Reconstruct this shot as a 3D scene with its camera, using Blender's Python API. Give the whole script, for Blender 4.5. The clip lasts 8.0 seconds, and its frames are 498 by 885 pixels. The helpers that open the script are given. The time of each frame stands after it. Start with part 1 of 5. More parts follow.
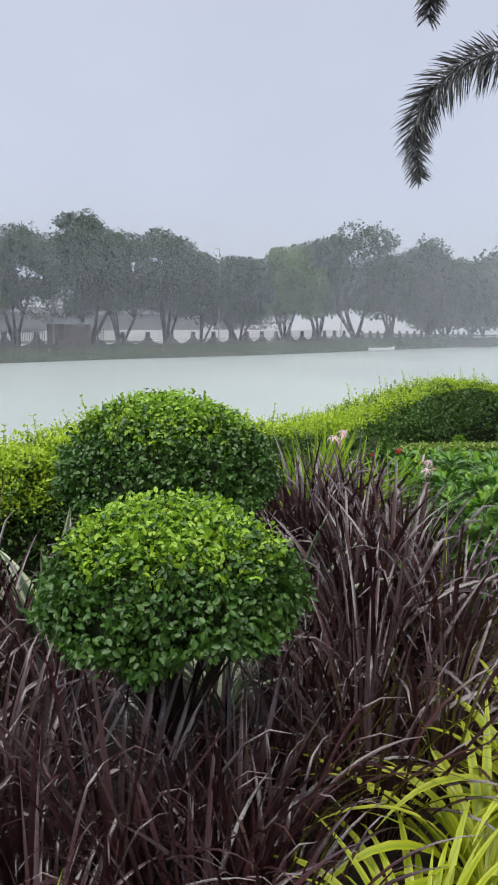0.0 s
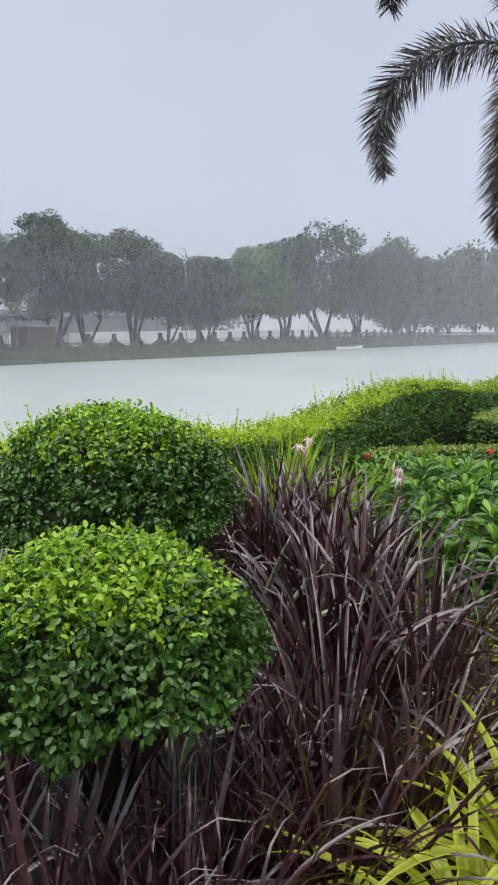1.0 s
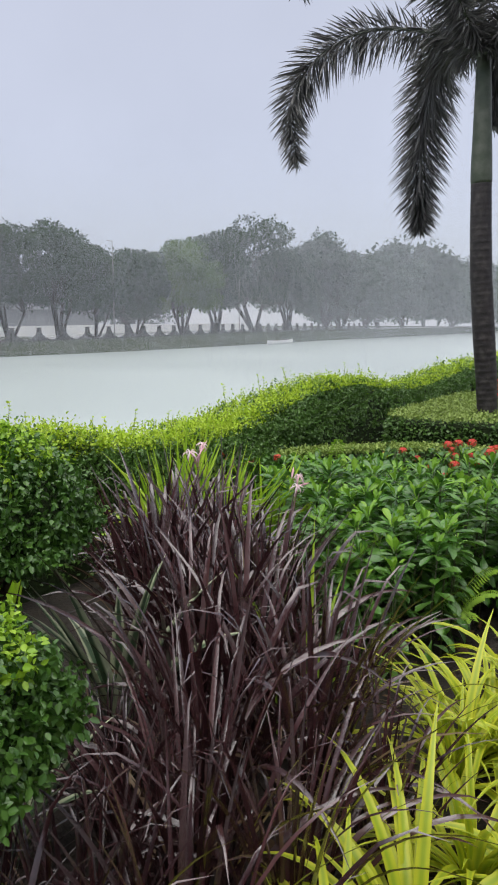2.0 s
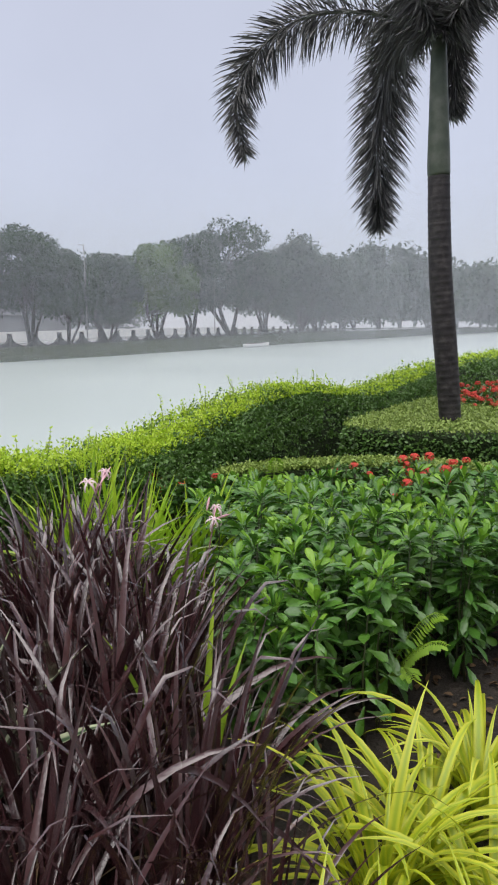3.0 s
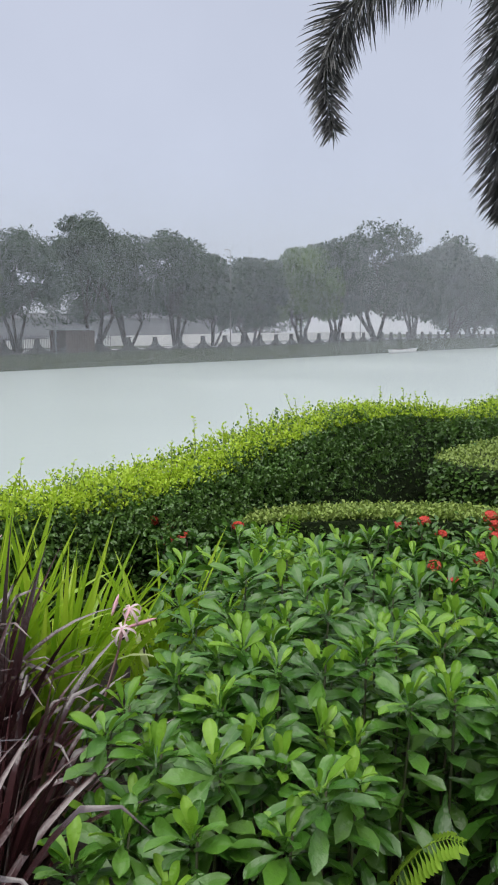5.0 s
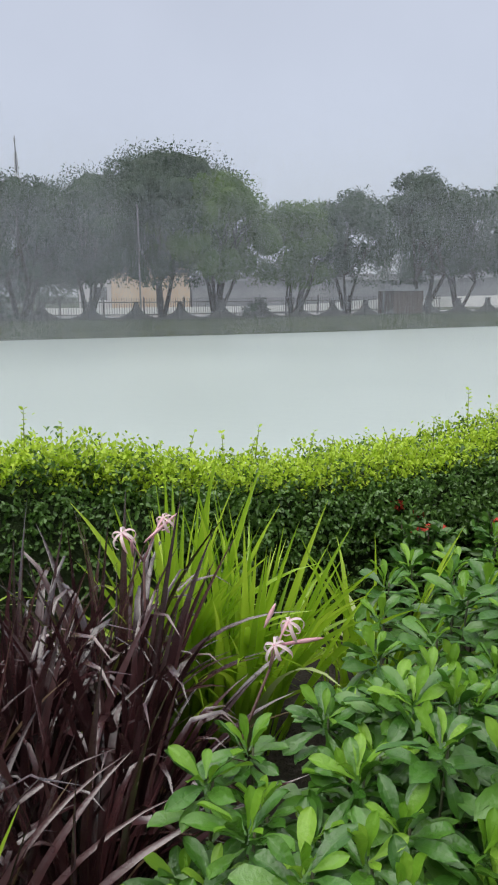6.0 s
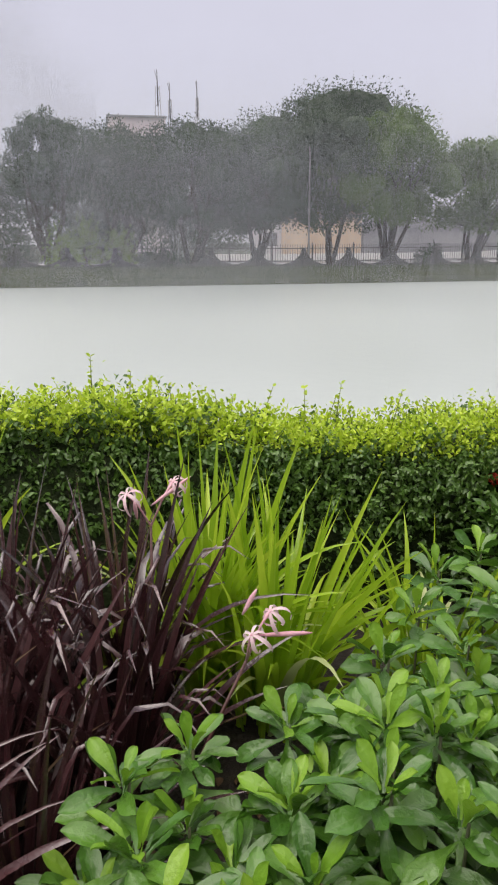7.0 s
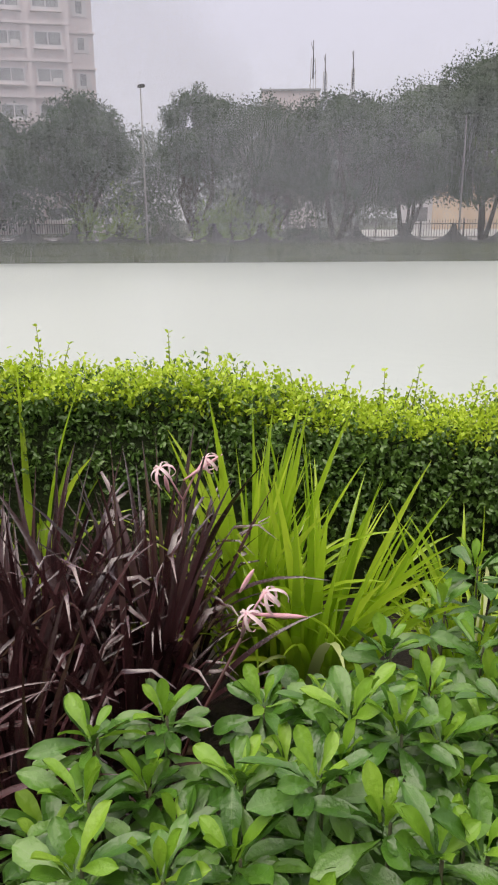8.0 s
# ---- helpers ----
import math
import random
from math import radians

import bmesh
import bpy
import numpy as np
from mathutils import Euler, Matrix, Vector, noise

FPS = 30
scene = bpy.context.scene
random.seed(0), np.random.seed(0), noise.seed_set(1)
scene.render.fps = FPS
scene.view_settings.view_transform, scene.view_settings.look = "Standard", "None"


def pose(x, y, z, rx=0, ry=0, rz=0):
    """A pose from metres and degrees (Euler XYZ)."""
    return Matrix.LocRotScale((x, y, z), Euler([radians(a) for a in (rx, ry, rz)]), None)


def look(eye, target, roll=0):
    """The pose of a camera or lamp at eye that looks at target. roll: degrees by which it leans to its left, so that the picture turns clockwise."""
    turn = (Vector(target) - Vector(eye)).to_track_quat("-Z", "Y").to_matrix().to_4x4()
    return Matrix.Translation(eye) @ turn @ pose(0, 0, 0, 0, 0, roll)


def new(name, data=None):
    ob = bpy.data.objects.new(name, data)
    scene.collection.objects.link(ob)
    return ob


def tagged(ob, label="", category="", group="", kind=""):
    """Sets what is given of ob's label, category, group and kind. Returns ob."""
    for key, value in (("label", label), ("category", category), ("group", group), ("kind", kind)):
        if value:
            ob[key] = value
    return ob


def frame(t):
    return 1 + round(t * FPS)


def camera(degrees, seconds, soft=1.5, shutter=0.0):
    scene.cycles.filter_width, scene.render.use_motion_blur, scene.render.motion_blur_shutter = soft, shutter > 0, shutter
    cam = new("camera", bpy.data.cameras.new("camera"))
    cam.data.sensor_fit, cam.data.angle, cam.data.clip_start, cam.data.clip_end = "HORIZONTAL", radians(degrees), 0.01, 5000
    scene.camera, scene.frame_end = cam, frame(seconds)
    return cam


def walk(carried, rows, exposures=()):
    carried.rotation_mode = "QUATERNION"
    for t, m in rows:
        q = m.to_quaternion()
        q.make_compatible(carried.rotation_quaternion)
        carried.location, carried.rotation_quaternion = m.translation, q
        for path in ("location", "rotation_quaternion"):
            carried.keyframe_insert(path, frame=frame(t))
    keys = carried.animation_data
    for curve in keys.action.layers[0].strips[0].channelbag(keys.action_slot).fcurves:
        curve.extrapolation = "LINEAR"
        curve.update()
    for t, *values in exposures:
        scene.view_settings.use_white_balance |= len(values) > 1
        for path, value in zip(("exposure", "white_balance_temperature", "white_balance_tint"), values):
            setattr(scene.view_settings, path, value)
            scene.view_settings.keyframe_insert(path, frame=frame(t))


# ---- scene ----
cam = camera(37.6, 8.0, 2.0)
PATH = [
    (0, (0.178, 0.095, 1.487), (0.104, 2.071, 1.185), 0.79),
    (0.5, (0.208, 0.196, 1.485), (0.158, 2.173, 1.186), 0.10),
    (1, (0.230, 0.395, 1.500), (0.237, 2.372, 1.199), 0.11),
    (1.5, (0.329, 0.571, 1.480), (0.421, 2.545, 1.172), -0.06),
    (2, (0.470, 0.718, 1.507), (0.657, 2.684, 1.190), 0.07),
    (3.3, (0.954, 1.378, 1.527), (1.197, 3.340, 1.224), -0.62),
    (3.5, (1.030, 1.472, 1.542), (1.241, 3.439, 1.244), -0.33),
    (4, (1.218, 1.729, 1.546), (1.394, 3.701, 1.260), -0.14),
    (4.2, (1.294, 1.836, 1.553), (1.482, 3.806, 1.268), -0.14),
    (5.3, (1.665, 2.523, 1.538), (1.285, 4.463, 1.232), -0.53),
    (5.5, (1.706, 2.629, 1.537), (1.169, 4.529, 1.220), -1.00),
    (6, (1.822, 2.875, 1.524), (0.844, 4.575, 1.130), -0.35),
    (6.5, (1.950, 3.092, 1.522), (0.734, 4.611, 1.057), -0.12),
    (7, (2.017, 3.296, 1.508), (0.695, 4.701, 0.981), -0.42),
    (7.5, (2.128, 3.420, 1.518), (0.635, 4.625, 0.953), -0.20),
    (8, (2.217, 3.506, 1.519), (0.658, 4.615, 0.935), -0.58),
]
EXPOSURE = ((0, 0.19, 6420, 10), (4.0, 0.18, 6480, 12), (5.3, 0.13, 6420, 9), (6.0, 0.15, 6480, 8), (6.5, 0.20, 6700, 12), (7.0, 0.26, 6950, 17), (8.0, 0.36, 7150, 18))
walk(cam, [(t, look(eye, target, roll)) for t, eye, target, roll in PATH], EXPOSURE)

# ---- world and sun: an overcast, rainy sky, brighter towards the zenith ----
world = bpy.data.worlds.new("overcast")
scene.world = world
world.use_nodes = True
wt = world.node_tree
wt.nodes.clear()


def wnode(kind, **kw):
    n = wt.nodes.new(kind)
    for k, v in kw.items():
        n.inputs[k].default_value = v
    return n


sky = wt.nodes.new("ShaderNodeTexSky")
sky.sky_type, sky.sun_disc = "NISHITA", False
sky.sun_elevation, sky.sun_rotation = radians(62), radians(200)
sky.dust_density = 0.3
coord = wt.nodes.new("ShaderNodeTexCoord")
split = wt.nodes.new("ShaderNodeSeparateXYZ")
ramp = wt.nodes.new("ShaderNodeValToRGB")
ramp.color_ramp.interpolation = "EASE"
for pos, col in ((0.0, (0.285, 0.297, 0.344, 1)), (0.42, (0.278, 0.291, 0.340, 1)), (0.58, (0.46, 0.465, 0.50, 1)), (0.8, (1, 0.99, 0.97, 1))):
    e = ramp.color_ramp.elements[0] if pos == 0.0 else ramp.color_ramp.elements[len(ramp.color_ramp.elements) - 1] if pos == 0.8 else ramp.color_ramp.elements.new(pos)
    e.position, e.color = pos, col
cloud = wnode("ShaderNodeTexNoise", Scale=2.2, Detail=5.0, Roughness=0.55)
cmap = wnode("ShaderNodeMapRange")
cmap.inputs["From Min"].default_value, cmap.inputs["From Max"].default_value = 0.3, 0.7
cmap.inputs["To Min"].default_value, cmap.inputs["To Max"].default_value = 0.95, 1.05
mul = wt.nodes.new("ShaderNodeVectorMath")
mul.operation = "MULTIPLY"
b_cloud, b_sky = wnode("ShaderNodeBackground", Strength=1.72), wnode("ShaderNodeBackground", Strength=0.02)
add, wout = wt.nodes.new("ShaderNodeAddShader"), wt.nodes.new("ShaderNodeOutputWorld")
for a, b in ((coord.outputs["Generated"], split.inputs[0]), (coord.outputs["Generated"], cloud.inputs["Vector"]), (split.outputs["Z"], ramp.inputs[0]),
             (cloud.outputs[0], cmap.inputs["Value"]), (ramp.outputs[0], mul.inputs[0]), (cmap.outputs[0], mul.inputs[1]), (mul.outputs[0], b_cloud.inputs[0]),
             (sky.outputs[0], b_sky.inputs[0]), (b_cloud.outputs[0], add.inputs[0]), (b_sky.outputs[0], add.inputs[1]), (add.outputs[0], wout.inputs[0])):
    wt.links.new(a, b)

sun_data = bpy.data.lights.new("sun", "SUN")
sun_data.energy, sun_data.angle, sun_data.color = 1.5, radians(60), (1.0, 0.97, 0.92)
sun = new("sun", sun_data)
sun.rotation_euler = (radians(20), radians(-14), 0)

# ---- materials ----


def material(name, colours, scale=8.0, rough=0.5, spec=0.5, bump=0.0, bump_scale=60.0, random_mix=0.5, island=False, translucent=0.0, metal=0.0, coat=0.0, rows=None):
    """A surface whose colour wanders between the given colours with noise and, piece by piece, at random."""
    m = bpy.data.materials.new(name)
    m.use_nodes = True
    nt = m.node_tree
    nt.nodes.clear()
    N, Lk = nt.nodes.new, nt.links.new
    out, bsdf = N("ShaderNodeOutputMaterial"), N("ShaderNodeBsdfPrincipled")
    tc, noise_a, rampc = N("ShaderNodeTexCoord"), N("ShaderNodeTexNoise"), N("ShaderNodeValToRGB")
    noise_a.inputs["Scale"].default_value, noise_a.inputs["Detail"].default_value = scale, 6.0
    Lk(tc.outputs["Object"], noise_a.inputs["Vector"])
    stretch = N("ShaderNodeMapRange")
    stretch.inputs["From Min"].default_value, stretch.inputs["From Max"].default_value = 0.25, 0.75
    Lk(noise_a.outputs[0], stretch.inputs["Value"])
    factor = stretch.outputs[0]
    if random_mix > 0:
        mixf = N("ShaderNodeMix")
        mixf.inputs[0].default_value = random_mix
        Lk(factor, mixf.inputs[2])
        if island:
            Lk(N("ShaderNodeNewGeometry").outputs["Random Per Island"], mixf.inputs[3])
        else:
            Lk(N("ShaderNodeObjectInfo").outputs["Random"], mixf.inputs[3])
        factor = mixf.outputs[0]
    els = rampc.color_ramp.elements
    for i, c in enumerate(colours):
        p = i / (len(colours) - 1)
        e = els[0] if i == 0 else els[len(els) - 1] if i == len(colours) - 1 else els.new(p)
        e.position, e.color = p, (*c, 1)
    Lk(factor, rampc.inputs[0])
    colour = rampc.outputs[0]
    if rows is not None:
        uv = N("ShaderNodeUVMap")
        sep = N("ShaderNodeSeparateXYZ")
        Lk(uv.outputs[0], sep.inputs[0])
        band = N("ShaderNodeValToRGB")
        be = band.color_ramp.elements
        for i, (p, v) in enumerate(rows[1]):
            e = be[0] if i == 0 else be[len(be) - 1] if i == len(rows[1]) - 1 else be.new(p)
            e.position, e.color = p, (v, v, v, 1)
        Lk(sep.outputs[0], band.inputs[0])
        mx = N("ShaderNodeMix")
        mx.data_type = "RGBA"
        Lk(band.outputs[0], mx.inputs[0])
        Lk(colour, mx.inputs[6])
        mx.inputs[7].default_value = (*rows[0], 1)
        colour = mx.outputs[2]
    Lk(colour, bsdf.inputs["Base Color"])
    bsdf.inputs["Roughness"].default_value, bsdf.inputs["Metallic"].default_value = rough, metal
    bsdf.inputs["Specular IOR Level"].default_value, bsdf.inputs["Coat Weight"].default_value = spec, coat
    bsdf.inputs["Coat Roughness"].default_value = 0.15
    rmap = N("ShaderNodeMapRange")
    rmap.inputs["To Min"].default_value, rmap.inputs["To Max"].default_value = max(0.03, rough - 0.1), min(1, rough + 0.12)
    Lk(noise_a.outputs[0], rmap.inputs["Value"])
    Lk(rmap.outputs[0], bsdf.inputs["Roughness"])
    if bump > 0:
        nb, bp = N("ShaderNodeTexNoise"), N("ShaderNodeBump")
        nb.inputs["Scale"].default_value, nb.inputs["Detail"].default_value = bump_scale, 4.0
        bp.inputs["Strength"].default_value, bp.inputs["Distance"].default_value = bump, 0.02
        Lk(tc.outputs["Object"], nb.inputs["Vector"])
        Lk(nb.outputs[0], bp.inputs["Height"])
        Lk(bp.outputs[0], bsdf.inputs["Normal"])
    surface = bsdf.outputs[0]
    if translucent > 0:
        tr, ms = N("ShaderNodeBsdfTranslucent"), N("ShaderNodeMixShader")
        Lk(colour, tr.inputs[0])
        ms.inputs[0].default_value = translucent
        Lk(surface, ms.inputs[1])
        Lk(tr.outputs[0], ms.inputs[2])
        surface = ms.outputs[0]
    Lk(surface, out.inputs[0])
    return m


M_SOIL = material("soil", [(0.008, 0.006, 0.005), (0.02, 0.015, 0.011), (0.045, 0.034, 0.026)], 9, 0.8, 0.4, 0.9, 55, 0)
M_LITTER = material("leaf_litter", [(0.06, 0.035, 0.02), (0.16, 0.10, 0.05)], 30, 0.7, 0.3, island=True)
M_GRASS = material("bank_grass", [(0.025, 0.035, 0.016), (0.042, 0.055, 0.023), (0.06, 0.07, 0.03)], 1.5, 0.8, 0.3, 0.6, 20, 0)
M_BLADE_GRASS = material("grass_blades", [(0.024, 0.044, 0.016), (0.050, 0.078, 0.026)], 1.5, 0.7, 0.3, island=True)
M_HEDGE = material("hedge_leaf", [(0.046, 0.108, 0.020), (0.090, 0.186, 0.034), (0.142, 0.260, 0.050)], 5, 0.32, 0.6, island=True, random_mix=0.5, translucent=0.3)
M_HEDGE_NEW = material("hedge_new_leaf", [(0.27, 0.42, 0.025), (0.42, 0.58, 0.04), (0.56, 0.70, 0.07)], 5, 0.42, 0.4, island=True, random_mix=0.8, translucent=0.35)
M_BALL = material("shrub_leaf", [(0.036, 0.096, 0.016), (0.056, 0.136, 0.020), (0.084, 0.180, 0.028)], 6, 0.30, 0.5, island=True, random_mix=0.75, translucent=0.2)
M_BALL_NEW = material("shrub_new_leaf", [(0.17, 0.33, 0.02), (0.27, 0.46, 0.03), (0.40, 0.58, 0.05)], 6, 0.38, 0.5, island=True, random_mix=0.8, translucent=0.35)
# top leaves of the clipped hedges, paled by the light that falls there
M_CLIPPED_LIT = material("clipped_leaf_lit", [(0.17, 0.25, 0.05), (0.24, 0.33, 0.07), (0.31, 0.40, 0.10)], 6, 0.5, 0.4, island=True, random_mix=0.7, translucent=0.15)
M_TWIG = material("twig", [(0.03, 0.022, 0.015), (0.06, 0.045, 0.03)], 20, 0.8, 0.3)
# dark fill for hedge and shrub cores: the shade inside is its colour
M_CORE_SHADE = material("core_shade", [(0.014, 0.024, 0.008), (0.030, 0.045, 0.016)], 20, 0.9, 0.2, 0.8, 60, 0)
M_SPRIG = material("green_stem", [(0.12, 0.16, 0.04), (0.2, 0.24, 0.07)], 20, 0.5)
M_PURPLE = material("purple_blade", [(0.017, 0.008, 0.009), (0.036, 0.013, 0.015), (0.062, 0.022, 0.025), (0.105, 0.048, 0.050)], 5, 0.24, 0.75, 0.15, 90, 0.7, translucent=0.10, coat=1.0)
M_PURPLE_OLD = material("faded_blade", [(0.09, 0.055, 0.035), (0.14, 0.09, 0.05), (0.17, 0.13, 0.05)], 6, 0.5, 0.4, random_mix=0.6, translucent=0.1)
M_STRAP = material("strap_leaf", [(0.19, 0.36, 0.018), (0.36, 0.56, 0.034), (0.56, 0.72, 0.07)], 3, 0.28, 0.65, 0.1, 90, 0.65, translucent=0.45)
M_STRAP_PALE = material("pale_strap_leaf", [(0.34, 0.42, 0.16), (0.5, 0.56, 0.28)], 3, 0.4, 0.5, random_mix=0.6, translucent=0.3)
M_VARIEG = material("variegated_leaf", [(0.36, 0.41, 0.016), (0.52, 0.55, 0.026), (0.66, 0.65, 0.08)], 4, 0.34, 0.5, 0.1, 90, 0.6, translucent=0.3,
                    rows=((0.17, 0.32, 0.02), ((0.0, 0.0), (0.2, 0.1), (0.42, 0.6), (0.58, 0.6), (0.8, 0.1), (1.0, 0.0))))
M_BED = material("bedding_leaf", [(0.027, 0.092, 0.012), (0.058, 0.164, 0.018), (0.115, 0.250, 0.030)], 9, 0.28, 0.62, 0.22, 60, 0.6, translucent=0.15,
                 rows=((0.12, 0.22, 0.06), ((0.0, 0.0), (0.47, 0.0), (0.5, 0.6), (0.53, 0.0), (1.0, 0.0))))
M_BED_NEW = material("young_bedding_leaf", [(0.11, 0.26, 0.020), (0.18, 0.36, 0.030), (0.28, 0.47, 0.050)], 14, 0.32, 0.5, 0.2, 120, 0.6, translucent=0.3)
M_STEM = material("plant_stem", [(0.04, 0.06, 0.02), (0.07, 0.07, 0.03)], 30, 0.6)
M_FERN = material("fern_leaf", [(0.18, 0.34, 0.025), (0.32, 0.50, 0.05)], 20, 0.5, 0.4, translucent=0.3)
M_STRIPED = material("striped_leaf", [(0.035, 0.08, 0.035), (0.07, 0.13, 0.06)], 6, 0.35, 0.5, random_mix=0.5, translucent=0.1,
                     rows=((0.56, 0.60, 0.40), ((0.0, 0.9), (0.2, 0.8), (0.32, 0.0), (0.68, 0.0), (0.8, 0.8), (1.0, 0.9))))
M_PETAL = material("pink_petal", [(0.74, 0.42, 0.49), (0.82, 0.64, 0.68), (0.88, 0.80, 0.81)], 40, 0.45, 0.4, random_mix=0.4, translucent=0.35)
M_BUD = material("pink_bud", [(0.66, 0.30, 0.38), (0.82, 0.54, 0.60)], 30, 0.45, translucent=0.2)
M_STALK = material("flower_stalk", [(0.05, 0.018, 0.018), (0.10, 0.035, 0.03)], 20, 0.5)
M_RED = material("red_petal", [(0.42, 0.022, 0.018), (0.60, 0.05, 0.035), (0.72, 0.15, 0.10)], 20, 0.5, 0.3, island=True, translucent=0.2)
M_TRUNK = material("palm_bark", [(0.010, 0.008, 0.008), (0.022, 0.018, 0.018), (0.056, 0.048, 0.046)], 14, 0.6, 0.45, 0.25, 40, 0)
M_SHAFT = material("palm_crownshaft", [(0.028, 0.040, 0.025), (0.055, 0.07, 0.043), (0.115, 0.12, 0.095)], 6, 0.45, 0.5, 0.25, 30, 0)
M_FROND = material("palm_leaflet", [(0.042, 0.044, 0.043), (0.085, 0.084, 0.082), (0.17, 0.165, 0.16)], 5, 0.34, 0.9, island=True, translucent=0.06)
M_WATER = material("lake_water", [(0.33, 0.378, 0.365), (0.37, 0.418, 0.405), (0.41, 0.458, 0.44)], 0.05, 0.32, 0.5, 0.35, 2.5, 0)
M_BARK = material("tree_bark", [(0.03, 0.027, 0.022), (0.07, 0.06, 0.05)], 6, 0.85, 0.3, 0.6, 20, 0)
M_TREE = material("tree_leaf", [(0.034, 0.055, 0.036), (0.054, 0.082, 0.052), (0.088, 0.122, 0.078)], 0.4, 0.75, 0.3, island=True, random_mix=0.2, translucent=0.4)
M_TREE_PALE = material("pale_tree_leaf", [(0.065, 0.108, 0.040), (0.10, 0.158, 0.055), (0.15, 0.215, 0.078)], 0.4, 0.75, 0.3, island=True, random_mix=0.2, translucent=0.4)
M_BUSH = material("bush_leaf", [(0.12, 0.19, 0.06), (0.19, 0.28, 0.09), (0.27, 0.37, 0.13)], 0.6, 0.7, 0.3, island=True, random_mix=0.3, translucent=0.4)
M_STONE = material("dark_stone", [(0.035, 0.035, 0.034), (0.06, 0.059, 0.056), (0.09, 0.088, 0.082)], 3, 0.75, 0.4, 0.6, 25, 0.3)
M_IRON = material("dark_iron", [(0.03, 0.03, 0.032), (0.06, 0.06, 0.062)], 8, 0.5, 0.5, random_mix=0.3)
M_PALE_IRON = material("pale_steel", [(0.18, 0.185, 0.185), (0.26, 0.265, 0.26)], 6, 0.5, 0.5, random_mix=0.3)
M_ROAD = material("wet_road", [(0.36, 0.36, 0.37), (0.46, 0.46, 0.46), (0.54, 0.54, 0.53)], 0.8, 0.14, 0.8, 0.05, 10, 0)
M_PEACH = material("peach_plaster", [(0.55, 0.42, 0.30), (0.64, 0.50, 0.37), (0.70, 0.58, 0.45)], 0.7, 0.8, 0.3, 0.2, 8, 0)
M_PALE = material("pale_plaster", [(0.48, 0.46, 0.48), (0.60, 0.58, 0.59), (0.68, 0.66, 0.66)], 0.4, 0.8, 0.3, 0.2, 8, 0)
M_GREY = material("grey_plaster_wall", [(0.24, 0.24, 0.26), (0.30, 0.30, 0.32), (0.36, 0.36, 0.38)], 0.4, 0.8, 0.3, 0.2, 8, 0)
M_FLAT = material("apartment_plaster", [(0.56, 0.49, 0.50), (0.64, 0.57, 0.575), (0.72, 0.65, 0.65)], 0.15, 0.8, 0.3, 0.15, 4, 0)
# pane colour is lightened to carry some of the rain haze
M_PANE = material("hazed_window_glass", [(0.14, 0.145, 0.15), (0.28, 0.28, 0.29)], 0.5, 0.12, 0.6)
M_HUT = material("brown_boards", [(0.085, 0.066, 0.055), (0.13, 0.10, 0.085)], 4, 0.75, 0.3, random_mix=0.5)
M_ROOF = material("grey_sheet_roof", [(0.22, 0.23, 0.24), (0.32, 0.33, 0.34)], 2, 0.5, 0.4)
M_WHITE = material("white_paint", [(0.66, 0.66, 0.65), (0.76, 0.76, 0.75), (0.82, 0.82, 0.81)], 0.8, 0.6, 0.4, 0.1, 8, 0)
M_ROOM = material("grey_plaster", [(0.42, 0.41, 0.39), (0.48, 0.47, 0.45), (0.54, 0.53, 0.50)], 1.5, 0.8, 0.3, 0.3, 30, 0)
M_HULL = material("white_hull", [(0.6, 0.6, 0.58), (0.75, 0.75, 0.73)], 2, 0.4, 0.5)
# streak grey set near the sky's, so massed streaks act as haze
M_RAIN_HAZE = material("rain", [(0.525, 0.55, 0.595), (0.575, 0.595, 0.64)], 1, 0.2, 0.5, random_mix=0)

# ---- mesh helpers ----
RNG = np.random.default_rng(7)
Z = Vector((0, 0, 1))


def mesh_of(name, verts, faces, mat, smooth=True, uvs=None):
    me = bpy.data.meshes.new(name)
    me.from_pydata([tuple(v) for v in verts], [], [tuple(f) for f in faces])
    if uvs is not None:
        layer = me.uv_layers.new(name="UVMap")
        idx = np.zeros(len(me.loops), np.int32)
        me.loops.foreach_get("vertex_index", idx)
        layer.data.foreach_set("uv", np.asarray(uvs, np.float32)[idx].ravel())
    if smooth:
        me.polygons.foreach_set("use_smooth", [True] * len(me.polygons))
    me.materials.append(mat)
    me.update()
    return me


def mesh_arrays(name, V, F, mat, smooth=False):
    """A large mesh out of arrays: V is n x 3, F is m x 3 or m x 4."""
    me = bpy.data.meshes.new(name)
    n, k = F.shape
    me.vertices.add(len(V))
    me.vertices.foreach_set("co", np.asarray(V, np.float32).ravel())
    me.loops.add(n * k)
    me.loops.foreach_set("vertex_index", np.asarray(F, np.int32).ravel())
    me.polygons.add(n)
    me.polygons.foreach_set("loop_start", np.arange(0, n * k, k, dtype=np.int32))
    if smooth:
        me.polygons.foreach_set("use_smooth", np.ones(n, bool))
    me.materials.append(mat)
    me.update(calc_edges=True)
    return me


def part(name, me, parent, m=None, label=""):
    ob = new(name, me)
    ob.parent = parent
    if m is not None:
        ob.matrix_basis = m
    if label:
        ob["label"] = label
    return ob


def thing(name, place, label, category, group="", kind=""):
    ob = new(name)
    ob.empty_display_size = 0.1
    ob.location = place
    return tagged(ob, label, category, group, kind)


def solid(name, me, label, category="", group="", kind="", place=(0, 0, 0)):
    ob = new(name, me)
    ob.location = place
    return tagged(ob, label, category, group, kind)


